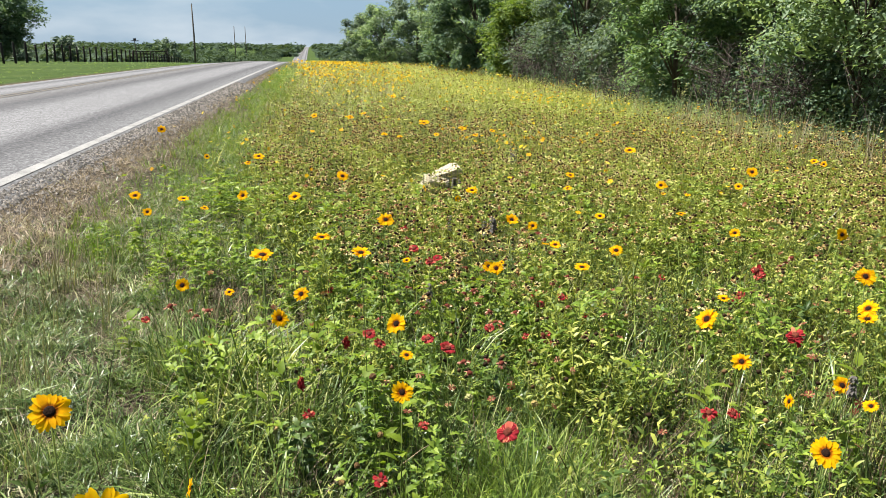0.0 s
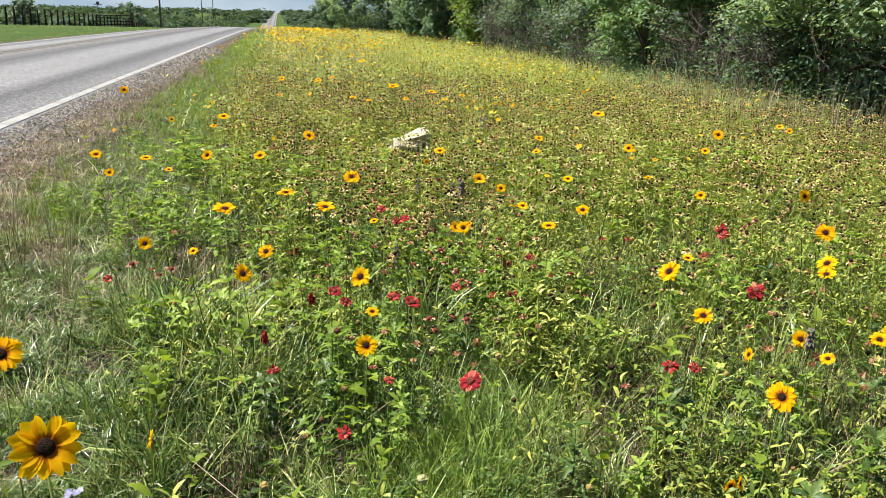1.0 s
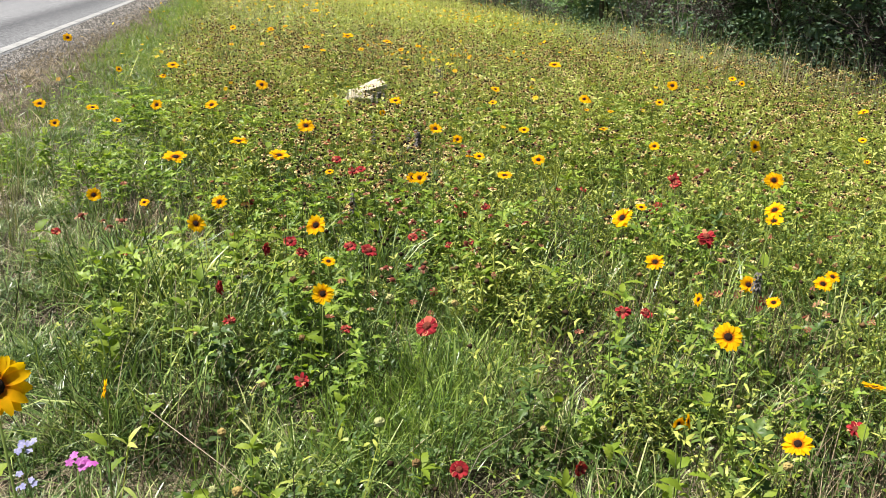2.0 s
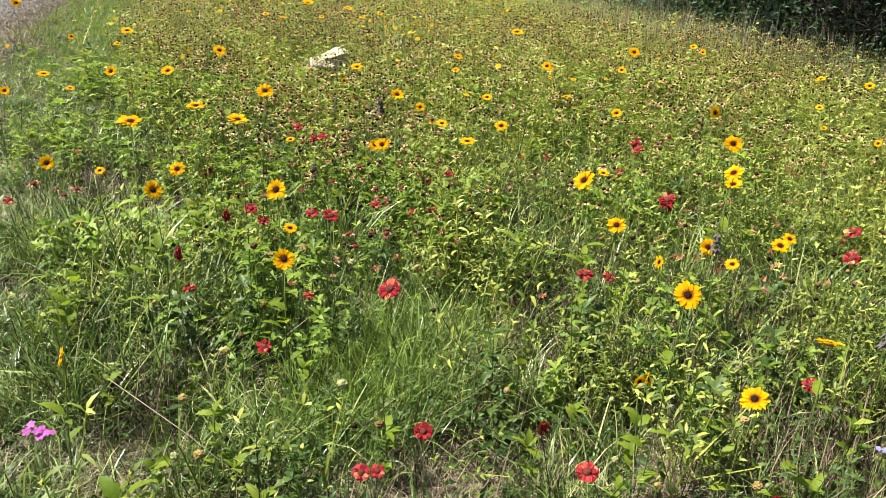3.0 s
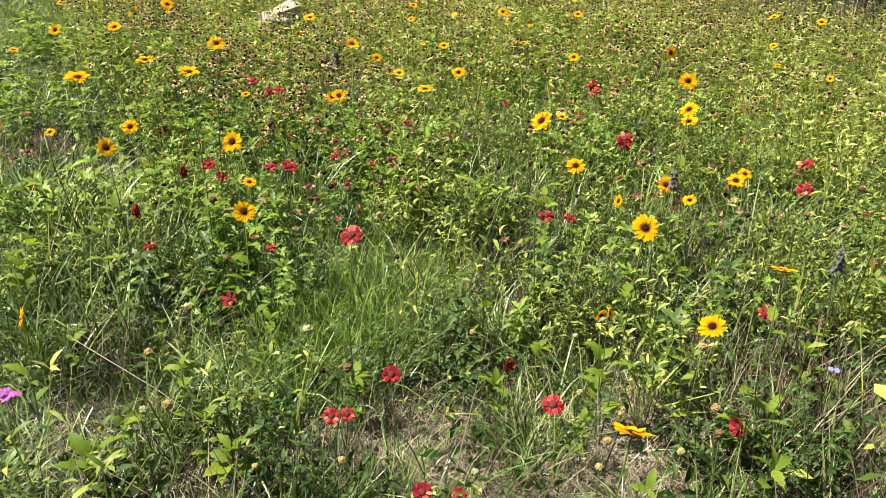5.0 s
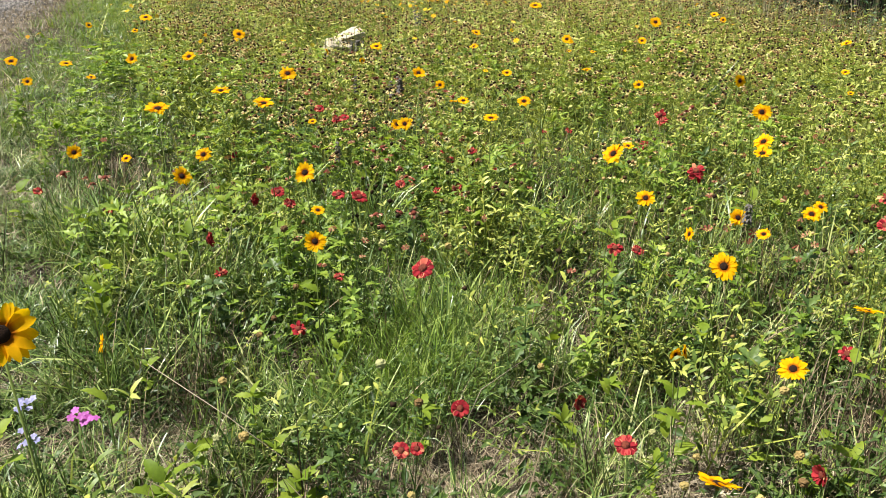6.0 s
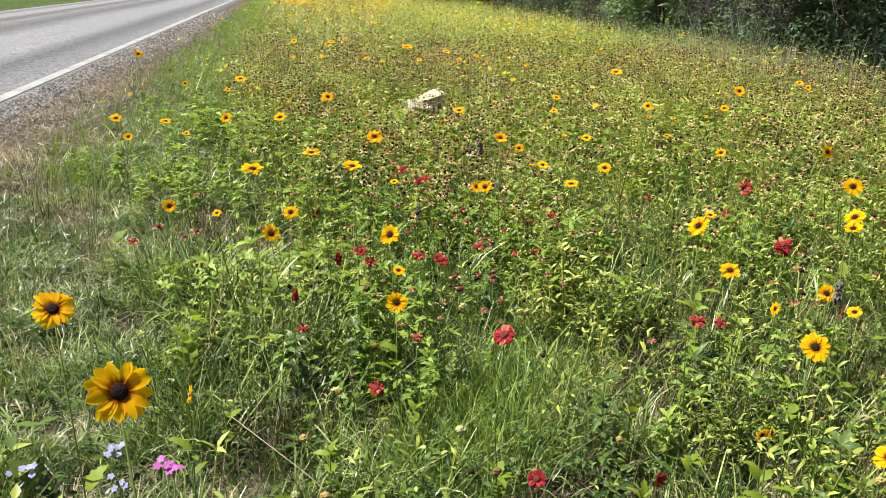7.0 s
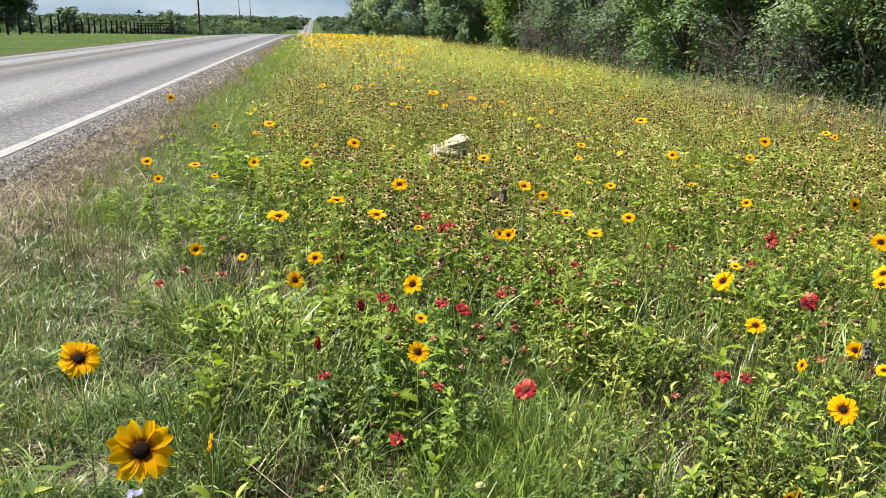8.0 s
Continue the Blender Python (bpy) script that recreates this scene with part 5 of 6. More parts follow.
def rail_pen(x, y):
    ob = thing("cattle_pen", (x, y, float(land(x, y))), "dark rail cattle pen beside the pasture fence", "pen")
    post = mesh_of("post", *tube([(0, 0, -0.3), (0, 0, 1.5)], [0.08, 0.07], 8), POSTWOOD, True)
    for k in range(3):
        part("post", post, ob, Matrix.Translation((k * 2.2, 0, 0)))
    for hgt in (0.35, 0.75, 1.15, 1.45):
        v, f = box(2.2, 0.06, hgt, 4.6, 0.04, 0.1)
        part("rail", mesh_of("rail", v, f, POSTWOOD), ob)
    return ob


rail_pen(-20.6, 113)


def utility_pole(x, y, height):
    ob = thing("utility_pole", (x, y, float(land(x, y))), "tall weathered wooden utility pole in the valley", "utility pole", "utility poles")
    part("pole", mesh_of("pole", *tube([(0, 0, -1), (0.05, 0, height * 0.5), (-0.05, 0, height)], [0.2, 0.16, 0.11], 8), GREYWOOD, True), ob)
    part("insulator", mesh_of("insulator", *tube([(-0.05, 0, height), (-0.05, 0, height + 0.25)], [0.05, 0.03], 6), GREYWOOD), ob)
    return ob


utility_pole(-19.1, 160, 11.2)
utility_pole(-23.2, 290, 13.6)
utility_pole(-22.2, 325, 14.4)


def nest_platform(x, y):
    ob = thing("platform_pole", (x, y, float(land(x, y))), "pale pole topped by a small dark platform", "pole")
    part("pole", mesh_of("pole", *tube([(0, 0, -0.2), (0, 0, 3.0)], [0.07, 0.06], 7), GREYWOOD, True), ob)
    v, f = joined([box(0, 0, 3.02, 0.95, 0.5, 0.10), box(0, 0, 3.22, 0.3, 0.3, 0.28)])
    part("platform", mesh_of("platform", v, f, POSTWOOD), ob)
    return ob


nest_platform(-21.6, 120)


def wood_fence():
    ob = thing("wire_fence", (11.6, 20, 0), "old grey wood posts and wire at the wood's edge", "fence")
    post = mesh_of("post", *tube([(0, 0, -0.2), (0.02, 0, 0.7), (0, 0.01, 1.35)], [0.06, 0.055, 0.05], 7), GREYWOOD, True)
    gy = random.Random(9)
    spots = [(11.75 + gy.uniform(-0.1, 0.1), 17.4 + 3.1 * k) for k in range(8)]
    for px, py in spots:
        part("post", post, ob, Matrix.Translation((px - 11.6, py - 20, float(land(px, py)))) @ pose(0, 0, 0, gy.uniform(-4, 4), gy.uniform(-4, 4), 0))
    for hgt in (0.4, 0.75, 1.15):
        v, f = tube([(px - 11.6, py - 20, float(land(px, py)) + hgt) for px, py in spots], [0.004] * len(spots), 4)
        part("wire", mesh_of("wire", v, f, WIRE), ob)


wood_fence()

# ---------------------------------------------------------------- flowers that stand out one by one
def petal_mesh(name, material, length, width, notch=0.0, curl=0.12):
    """A petal along +x from its root, cupped across and curling towards the tip."""
    rows = ((0.0, 0.5), (0.22, 0.86), (0.5, 1.0), (0.8, 0.66 + 0.6 * notch), (1.0, 0.06 + notch))
    v, f = [], []
    for q, w in rows:
        for side in (-1, 0, 1):
            tip = -0.06 * length if (side == 0 and q == 1.0 and notch) else 0.0
            v.append((q * length + tip, side * w * width / 2, curl * length * (q * (1 - q) * 1.6) + abs(side) * 0.12 * width * w))
    for i in range(len(rows) - 1):
        for k in range(2):
            a = i * 3 + k
            f.append((a, a + 1, a + 4, a + 3))
    return mesh_of(name, v, f, material, True)


def dome_mesh(name, material, radius, height, rings=4, sides=12, bump=0.0, seed=3):
    g = random.Random(seed)
    v, f = [], []
    for i in range(rings):
        q = i / rings
        for k in range(sides):
            a = 6.2832 * (k + 0.5 * (i % 2)) / sides
            rr = radius * math.cos(q * 1.45) * (1 + g.uniform(-bump, bump))
            v.append((rr * math.cos(a), rr * math.sin(a), height * math.sin(q * 1.57) + g.uniform(-bump, bump) * height))
    v.append((0, 0, height * 0.97))
    for i in range(rings - 1):
        for k in range(sides):
            j = (k + 1) % sides
            f.append((i * sides + k, i * sides + j, (i + 1) * sides + j, (i + 1) * sides + k))
    for k in range(sides):
        f.append(((rings - 1) * sides + k, (rings - 1) * sides + (k + 1) % sides, len(v) - 1))
    return mesh_of(name, v, f, material, True)


def ball_mesh(name, material, seed):
    """A bristly round seed head of unit radius."""
    bm = bmesh.new()
    bmesh.ops.create_icosphere(bm, subdivisions=3, radius=0.8)
    g = random.Random(seed)
    for p in bm.verts:
        p.co *= g.choice((0.86, 0.95, 1.12))
        p.co.z *= 0.9
    me = bpy.data.meshes.new(name)
    bm.to_mesh(me)
    bm.free()
    me.materials.append(material)
    return me


def toothed_leaf(name, material, teeth=4, wide=0.5, seed=1):
    """A broad pointed leaf of unit length along +x with a toothed rim, a midrib fold and a drooping tip."""
    g = random.Random(seed)
    v, f = [(0, 0, 0)], []
    left, right, mid = [], [], [0]
    for k in range(1, teeth * 2 + 1):
        q = k / (teeth * 2 + 1)
        w = wide / 2 * math.sin(math.pi * q ** 0.72) * (1.12 if k % 2 else 0.86) * g.uniform(0.92, 1.08)
        z = 0.12 * math.sin(q * 2.6) - 0.10 * q * q
        mid.append(len(v))
        v.append((q, 0, z))
        left.append(len(v))
        v.append((q + (0.04 if k % 2 else 0), w, z + 0.22 * w))
        right.append(len(v))
        v.append((q + (0.04 if k % 2 else 0), -w, z + 0.22 * w))
    mid.append(len(v))
    v.append((1.0, 0, -0.04))
    for side, sign in ((left, 1), (right, -1)):
        f.append((0, mid[1], side[0]) if sign > 0 else (0, side[0], mid[1]))
        for i in range(len(side) - 1):
            q = (mid[i + 1], mid[i + 2], side[i + 1], side[i])
            f.append(q if sign > 0 else q[::-1])
        q = (mid[-2], mid[-1], side[-1])
        f.append(q if sign > 0 else q[::-1])
    return mesh_of(name, v, f, material, True)


fl = random.Random(21)
PETALS = [petal_mesh("petal", YELLOW, 1.0, w, 0.08, c) for w, c in ((0.5, 0.05), (0.42, 0.14), (0.56, -0.05))]
RPETALS = [petal_mesh("petal", RED, 1.0, w, 0.4, c) for w, c in ((0.62, 0.05), (0.52, 0.22), (0.7, 0.0))]
FADEDPETALS = [petal_mesh("petal", FADED, 1.0, w, 0.4, c) for w, c in ((0.5, 0.2), (0.4, 0.35))]
SEPALS = petal_mesh("sepal", STEM, 1.0, 0.35, 0.0, -0.1)
DISC_MESH = dome_mesh("disc", DISC, 1.0, 0.45, bump=0.06)
RDISC_MESH = dome_mesh("disc", RDISC, 1.0, 0.8, bump=0.12)
BALLS = [ball_mesh("ball", BALL, s) for s in (1, 2, 3)]
LEAVES = [toothed_leaf("leaf", BROAD, 4, w, s) for s, w in enumerate((0.48, 0.58, 0.4))]


def aim(x, y, kind):
    """The way a head faces: towards the sunny open side by the walk, upwards, or sideways."""
    yaw = math.atan2(EYE[1] - y, EYE[0] - x) + fl.gauss(0, 0.3)
    up = {"f": fl.uniform(0.55, 1.0), "u": fl.uniform(1.05, 1.4), "s": fl.uniform(0.1, 0.4), "b": fl.uniform(1.15, 1.3)}[kind]
    if kind == "b":
        yaw += math.pi
    if kind == "s":
        yaw += fl.choice((-1, 1)) * fl.uniform(1.0, 1.35)
    return Vector((math.cos(yaw) * math.cos(up), math.sin(yaw) * math.cos(up), math.sin(up)))


def head_frame(at, normal):
    return Matrix.Translation(at) @ normal.to_track_quat("Z", "Y").to_matrix().to_4x4()


def stem_mesh(base_to_neck, bend, thick, material):
    a, b = Vector((0, 0, -0.02)), base_to_neck
    mid = a.lerp(b, 0.55) + bend
    return mesh_of("stem", *tube([a, a.lerp(mid, 0.5) + bend * 0.3, mid, b], [thick, thick * 0.9, thick * 0.75, thick * 0.7], 6), material, True)


def sunflower(x, y, z, size, kind):
    """A wild sunflower: rough stem, a few leaves, a ring of rays round a dark disc."""
    gx, gy = x + fl.gauss(0, 0.025), y + fl.gauss(0.015, 0.03)
    base = Vector((gx, gy, float(land(gx, gy))))
    look_word = {"f": "open yellow wild sunflower with a dark disc on a green stem", "u": "yellow wild sunflower with rays spread flat to the sky", "s": "yellow wild sunflower turned sideways on its stem", "b": "yellow wild sunflower nodding away with drooping rays"}[kind]
    ob = thing("wild_sunflower", base, look_word, "sunflower", "wild sunflowers in the meadow")
    n = aim(x, y, kind)
    head = Vector((x, y, z)) - base
    R = size / 2
    H = head_frame(head, n)
    neck = head - n * R * 0.25
    part("stem", stem_mesh(neck, Vector((fl.gauss(0, 0.012), fl.gauss(0, 0.012), 0)), 0.0019, STEM), ob)
    part("disc", DISC_MESH, ob, H @ Matrix.Scale(R * 0.26, 4), "dark brown disc")
    rays = fl.randint(20, 25)
    # a whorl leans a little, as wind and age bend it
    sag = fl.uniform(-0.05, 0.3)
    for k in range(rays):
        a = 6.2832 * k / rays + fl.gauss(0, 0.06)
        ln = R * 0.7 * fl.uniform(0.8, 1.1)
        m = H @ Matrix.Rotation(a, 4, "Z") @ Matrix.Translation((R * 0.22, 0, 0.01 * R * (k % 2))) @ Matrix.Rotation(-0.12 + sag * 0.5 + fl.gauss(0, 0.12), 4, "Y") @ Matrix.Rotation(fl.gauss(0, 0.18), 4, "X")
        part("petal", fl.choice(PETALS), ob, m @ Matrix.Scale(ln, 4))
    if size > 0.055 and y < 6:
        for k in range(7):
            m = H @ Matrix.Rotation(6.2832 * k / 7, 4, "Z") @ Matrix.Translation((R * 0.1, 0, -R * 0.12))
            part("sepal", SEPALS, ob, m @ Matrix.Scale(R * 0.45, 4), "green sepal")
    tall = head.z
    for k in range(fl.randint(3, 5) if y < 9 else 2):
        q = fl.uniform(0.15, 0.75)
        a = 2.4 * k + fl.uniform(0, 1)
        m = Matrix.Translation((head.x * q * q, head.y * q * q, tall * q)) @ Matrix.Rotation(a, 4, "Z") @ Matrix.Rotation(-fl.uniform(0.1, 0.7), 4, "Y")
        part("leaf", fl.choice(LEAVES), ob, m @ Matrix.Scale(fl.uniform(0.035, 0.07), 4))
    return ob


def red_daisy(x, y, z, size, kind):
    """A red blanket flower: notched rays in two layers round a domed heart."""
    gx, gy = x + fl.gauss(0, 0.02), y + fl.gauss(0.01, 0.025)
    base = Vector((gx, gy, float(land(gx, gy))))
    words = {"f": "open coral red blanket flower with a dark domed heart", "u": "ragged fading red blanket flower facing the sky", "s": "deep red blanket flower bent sideways on its stalk"}[kind]
    ob = thing("blanket_flower", base, words, "wildflower", "red blanket flowers in the meadow")
    n = aim(x, y, kind)
    if kind == "f":
        n = (n + Vector((0, 0, 0.5))).normalized()
    head, R = Vector((x, y, z)) - base, size / 2
    H = head_frame(head, n)
    part("stem", stem_mesh(head - n * R * 0.15, Vector((fl.gauss(0, 0.01), fl.gauss(0, 0.01), 0)), 0.0014, STEM), ob)
    part("disc", RDISC_MESH, ob, H @ Matrix.Scale(R * 0.42, 4), "dark red domed heart")
    rays = fl.randint(25, 30)
    for k in range(rays):
        a = 6.2832 * k / rays + fl.gauss(0, 0.1)
        ln = R * 0.78 * (fl.uniform(0.5, 1.1) if kind == "u" else fl.uniform(0.85, 1.05))
        m = H @ Matrix.Rotation(a, 4, "Z") @ Matrix.Translation((R * 0.26, 0, R * 0.12 * fl.random())) @ Matrix.Rotation(fl.gauss(*{"f": (-0.1, 0.14), "u": (0.15, 0.45), "s": (-0.55, 0.2)}[kind]), 4, "Y") @ Matrix.Rotation(fl.gauss(0, 0.2), 4, "X")
        part("petal", fl.choice(RPETALS), ob, m @ Matrix.Scale(ln, 4))
    return ob


def faded_bloom(x, y, z, size):
    """A fading blanket flower: a dark domed heart with a few limp, ragged rays."""
    gx, gy = x + fl.gauss(0, 0.02), y + fl.gauss(0.01, 0.02)
    base = Vector((gx, gy, float(land(gx, gy))))
    ob = thing("faded_blanket_flower", base, "fading rusty pink blanket flower with limp rays", "wildflower", "fading blanket flowers in the meadow")
    head, R = Vector((x, y, z)) - base, size / 2
    H = head_frame(head, Vector((fl.gauss(0, 0.3), fl.gauss(-0.25, 0.3), 1)).normalized())
    part("stem", stem_mesh(head, Vector((fl.gauss(0, 0.012), fl.gauss(0, 0.012), 0)), 0.0013, STEM), ob)
    part("disc", RDISC_MESH, ob, H @ Matrix.Scale(R * 0.45, 4), "dark red domed heart")
    rays = fl.randint(6, 10)
    for k in range(rays):
        m = H @ Matrix.Rotation(6.2832 * k / rays + fl.gauss(0, 0.25), 4, "Z") @ Matrix.Translation((R * 0.25, 0, 0)) @ Matrix.Rotation(fl.gauss(0.3, 0.4), 4, "Y") @ Matrix.Rotation(fl.gauss(0, 0.4), 4, "X")
        part("petal", fl.choice(FADEDPETALS), ob, m @ Matrix.Scale(R * fl.uniform(0.45, 0.85), 4))
    return ob


def spent_head(x, y, z, size, kind):
    """A spent bloom: a round bristly ball on a thin stalk."""
    gx, gy = x + fl.gauss(0, 0.02), y + fl.gauss(0.01, 0.02)
    base = Vector((gx, gy, float(land(gx, gy))))
    ob = thing("spent_bloom", base, "round tan seed ball on a thin green stalk", "seed head", "spent blooms in the meadow")
    head = Vector((x, y, z)) - base
    part("stem", stem_mesh(head, Vector((fl.gauss(0, 0.012), fl.gauss(0, 0.012), 0)), 0.0012, STEM), ob)
    part("ball", fl.choice(BALLS), ob, Matrix.Translation(head) @ pose(0, 0, 0, fl.uniform(-30, 30), fl.uniform(-30, 30), fl.uniform(0, 360)) @ Matrix.Scale(size / 2, 4))
    return ob


def broadleaf_weed(x, y, z, size):
    """A young bright leafy weed: a short stem with a whorl of broad toothed leaves."""
    base = Vector((x, y, float(land(x, y))))
    ob = thing("leafy_weed", base, "young weed with bright lime-green toothed leaves", "weed", "bright leafy weeds")
    top = max(0.06, z - base.z)
    part("stem", stem_mesh(Vector((fl.gauss(0, 0.01), fl.gauss(0, 0.01), top)), Vector((0, 0, 0)), 0.002, STEM), ob)
    for k in range(fl.randint(8, 13)):
        q = 1.0 if k < 4 else fl.uniform(0.35, 0.9)
        a = 2.4 * k + fl.uniform(-0.4, 0.4)
        m = Matrix.Translation((0, 0, top * q)) @ Matrix.Rotation(a, 4, "Z") @ Matrix.Rotation(fl.uniform(-0.8, 0.25), 4, "Y") @ Matrix.Rotation(fl.gauss(0, 0.4), 4, "X")
        part("leaf", fl.choice(LEAVES), ob, m @ Matrix.Scale(size * fl.uniform(0.26, 0.5), 4))
    return ob


FIVE = [petal_mesh("petal", PINK, 1.0, 0.75, 0.35, 0.03), petal_mesh("petal", LILAC, 1.0, 0.8, 0.2, 0.03)]


def flower_cluster(name, x, y, z, blooms, wide, size, mesh, label):
    """Small five-petalled blooms gathered on one thin plant."""
    base = Vector((x, y, float(land(x, y))))
    ob = thing(name, base, label, "wildflower")
    for k in range(blooms):
        a = 2.4 * k
        at = Vector((math.cos(a) * wide * fl.uniform(0.2, 1), math.sin(a) * wide * fl.uniform(0.2, 1), z - base.z + fl.gauss(0, 0.008)))
        H = head_frame(at, Vector((fl.gauss(-0.1, 0.3), fl.gauss(-0.5, 0.3), 1)).normalized())
        bloom = part("bloom", stem_mesh(at, Vector((0, 0, 0)), 0.0009, STEM), ob)
        for q in range(5):
            m = H @ Matrix.Rotation(6.2832 * q / 5 + k, 4, "Z") @ Matrix.Scale(size / 2, 4)
            part("petal", mesh, bloom, m)
    return ob


def flower_spike(x, y, z, height):
    """A tiered greyish horsemint spike."""
    base = Vector((x, y, float(land(x, y))))
    ob = thing("mint_spike", base, "grey-lilac tiered mint spike on a dark stem", "wildflower", "grey mint spikes")
    top = z - base.z + height * 0.5
    part("stem", stem_mesh(Vector((0.005, 0, top)), Vector((0.006, 0.004, 0)), 0.002, STEM), ob)
    g = np.random.default_rng(int(abs(x * 1000)))
    for tier in range(5):
        zz = top - height * tier / 5
        v, t = [(0, 0, zz)], []
        for k in range(11):
            a, ln = 6.2832 * k / 11 + g.uniform(-0.2, 0.2), g.uniform(0.008, 0.016) * (1 + 0.12 * tier)
            lv, lt = leaf_shape(ln, ln * 0.5, 0.3, 0.5)
            o = len(v)
            for px, py, pz in lv:
                v.append((px * math.cos(a) - py * math.sin(a), px * math.sin(a) + py * math.cos(a), zz + pz + 0.006 * g.random()))
            t += [tuple(c + o if c else 0 for c in f) for f in lt]
        part("bract_tier", mesh_arrays("bract_tier", np.array(v), np.array(t), SPIKE), ob, label="grey-lilac bract whorl")
    return ob


def dry_stalk(name, points, label):
    base = Vector(points[0])
    ob = thing(name, base, label, "dry stalk", "bleached stalks in the meadow")
    part("stalk", mesh_of("stalk", *tube([Vector(p) - base for p in points], [0.0009] * (len(points) - 1) + [0.0005], 5), DRY, True), ob)
    return ob


def stone(name, x, y, size, squash, seed, label):
    """A broken block of limestone with flat faces, a hollow and worn edges."""
    bm = bmesh.new()
    bmesh.ops.create_icosphere(bm, subdivisions=4, radius=0.5)
    g = random.Random(seed)
    planes = [(Vector((g.gauss(0, 1), g.gauss(0, 1), g.gauss(0.15, 0.8))).normalized(), g.uniform(0.27, 0.42)) for k in range(11)]
    hollow = Vector((0.12, -0.3, 0.22))
    for p in bm.verts:
        for n, d in planes:
            over = p.co.dot(n) - d
            if over > 0:
                p.co -= n * over * 0.92
        q = (p.co - hollow).length
        if q < 0.24:
            p.co += (p.co - hollow).normalized() * -0.10 * (1 - q / 0.24)
        p.co += p.co.normalized() * (noise.noise(p.co * 7 + Vector((seed, 0, 0))) * 0.035 + noise.noise(p.co * 21) * 0.014)
        p.co.z *= squash
    me = bpy.data.meshes.new(name)
    bm.to_mesh(me)
    bm.free()
    me.materials.append(ROCK)
    ob = new(name, me)
    ob.matrix_basis = Matrix.Translation((x, y, float(land(x, y)) + size * squash * 0.30)) @ pose(0, 0, 0, 6, -8, 25) @ Matrix.Scale(size, 4)
    return tagged(ob, label, "rock")


def broken_rock(x, y):
    """A broken limestone block: a pale lower ledge, a slanting upper slab and the dark hollow between them."""
    base = thing("limestone_rock", (x, y, float(land(x, y))), "pale broken limestone rock with a dark hollow", "rock")
    for name, at, turn, dims, seed in (("ledge", (-0.10, -0.06, 0.16), (30, 16, 10), (0.26, 0.22, 0.24), 4), ("slab", (0.04, 0.03, 0.29), (15, -18, 12), (0.38, 0.17, 0.08), 15), ("block", (0.09, 0.11, 0.14), (0, 0, 5), (0.28, 0.14, 0.3), 23)):
        bm = bmesh.new()
        bmesh.ops.create_cube(bm, size=1.0)
        bmesh.ops.subdivide_edges(bm, edges=bm.edges[:], cuts=5, use_grid_fill=True)
        g = random.Random(seed)
        planes = [(Vector((g.gauss(0, 1), g.gauss(0, 1), g.gauss(0.3, 0.7))).normalized(), g.uniform(0.42, 0.58)) for k in range(7)]
        for p in bm.verts:
            for n, d in planes:
                over = p.co.dot(n) - d
                if over > 0:
                    p.co -= n * over * 0.95
            p.co += p.co.normalized() * (noise.noise(p.co * 4 + Vector((seed, 0, 0))) * 0.09 + noise.noise(p.co * 13) * 0.035)
            p.co = Vector((p.co.x * dims[0], p.co.y * dims[1], p.co.z * dims[2]))
        me = bpy.data.meshes.new(name)
        bm.to_mesh(me)
        bm.free()
        me.materials.append(ROCK)
        part(name, me, base, Matrix.Translation(at) @ pose(0, 0, 0, *turn))
    return base


broken_rock(3.31, 8.15).scale = (0.76, 0.8, 0.85)
stone("white_stone", 1.47, 4.7, 0.07, 0.6, 12, "small white stone lying in the grass")
flower_cluster("pink_phlox", 1.871, 2.893, -0.13, 8, 0.028, 0.02, FIVE[0], "cluster of magenta pink phlox in the grass")
flower_cluster("lilac_flowers", 1.735, 2.975, -0.13, 7, 0.03, 0.018, FIVE[1], "cluster of pale lilac blue flowers")
flower_cluster("lilac_flowers", 1.564, 2.921, -0.13, 7, 0.03, 0.018, FIVE[1], "cluster of pale lilac blue flowers")
flower_cluster("lilac_flowers", 1.774, 2.82, -0.12, 5, 0.02, 0.016, FIVE[1], "cluster of pale lilac blue flowers")
flower_cluster("lilac_flowers", 3.552, 2.367, -0.1, 2, 0.01, 0.014, FIVE[1], "single small lilac bloom among leaves")
flower_spike(3.616, 2.477, 0.1, 0.06)
flower_spike(3.543, 2.999, 0.12, 0.06)
flower_spike(2.65, 4.323, 0.0, 0.08)
flower_spike(3.831, 7.771, 0.1, 0.14)
flower_spike(2.95, 5.6, 0.0, 0.1)
for bx, by in ((3.97, 8.27), (3.21, 6.93), (3.18, 5.53)):
    for k in range(5):
        flower_spike(bx + fl.gauss(0, 0.022), by + fl.gauss(0, 0.03), fl.uniform(-0.01, 0.02), fl.uniform(0.06, 0.09))
for bx, by, br in RUSTY:
    for k in range(6 if br > 0.18 else 4):
        fx, fy = bx + fl.gauss(0, 0.6) * br, by + fl.gauss(0, 0.6) * br
        faded_bloom(fx, fy, float(land(fx, fy)) + fl.uniform(0.24, 0.38), fl.uniform(0.032, 0.052))
dry_stalk("dry_stalk", [(2.17, 3.62, -0.2), (2.221, 3.716, -0.02), (2.297, 3.80, 0.03), (2.356, 3.84, 0.04), (2.45, 3.88, 0.025)], "bleached stalk arching over the flowers")
dry_stalk("dry_stalk", [(2.0, 3.0, -0.08), (2.165, 2.80, -0.12), (2.3, 2.62, -0.16)], "bleached stalk lying across low grass")
dry_stalk("dry_stalk", [(2.62, 2.60, -0.12), (2.686, 2.663, -0.06), (2.82, 2.72, -0.03)], "bleached stalk lying across low grass")

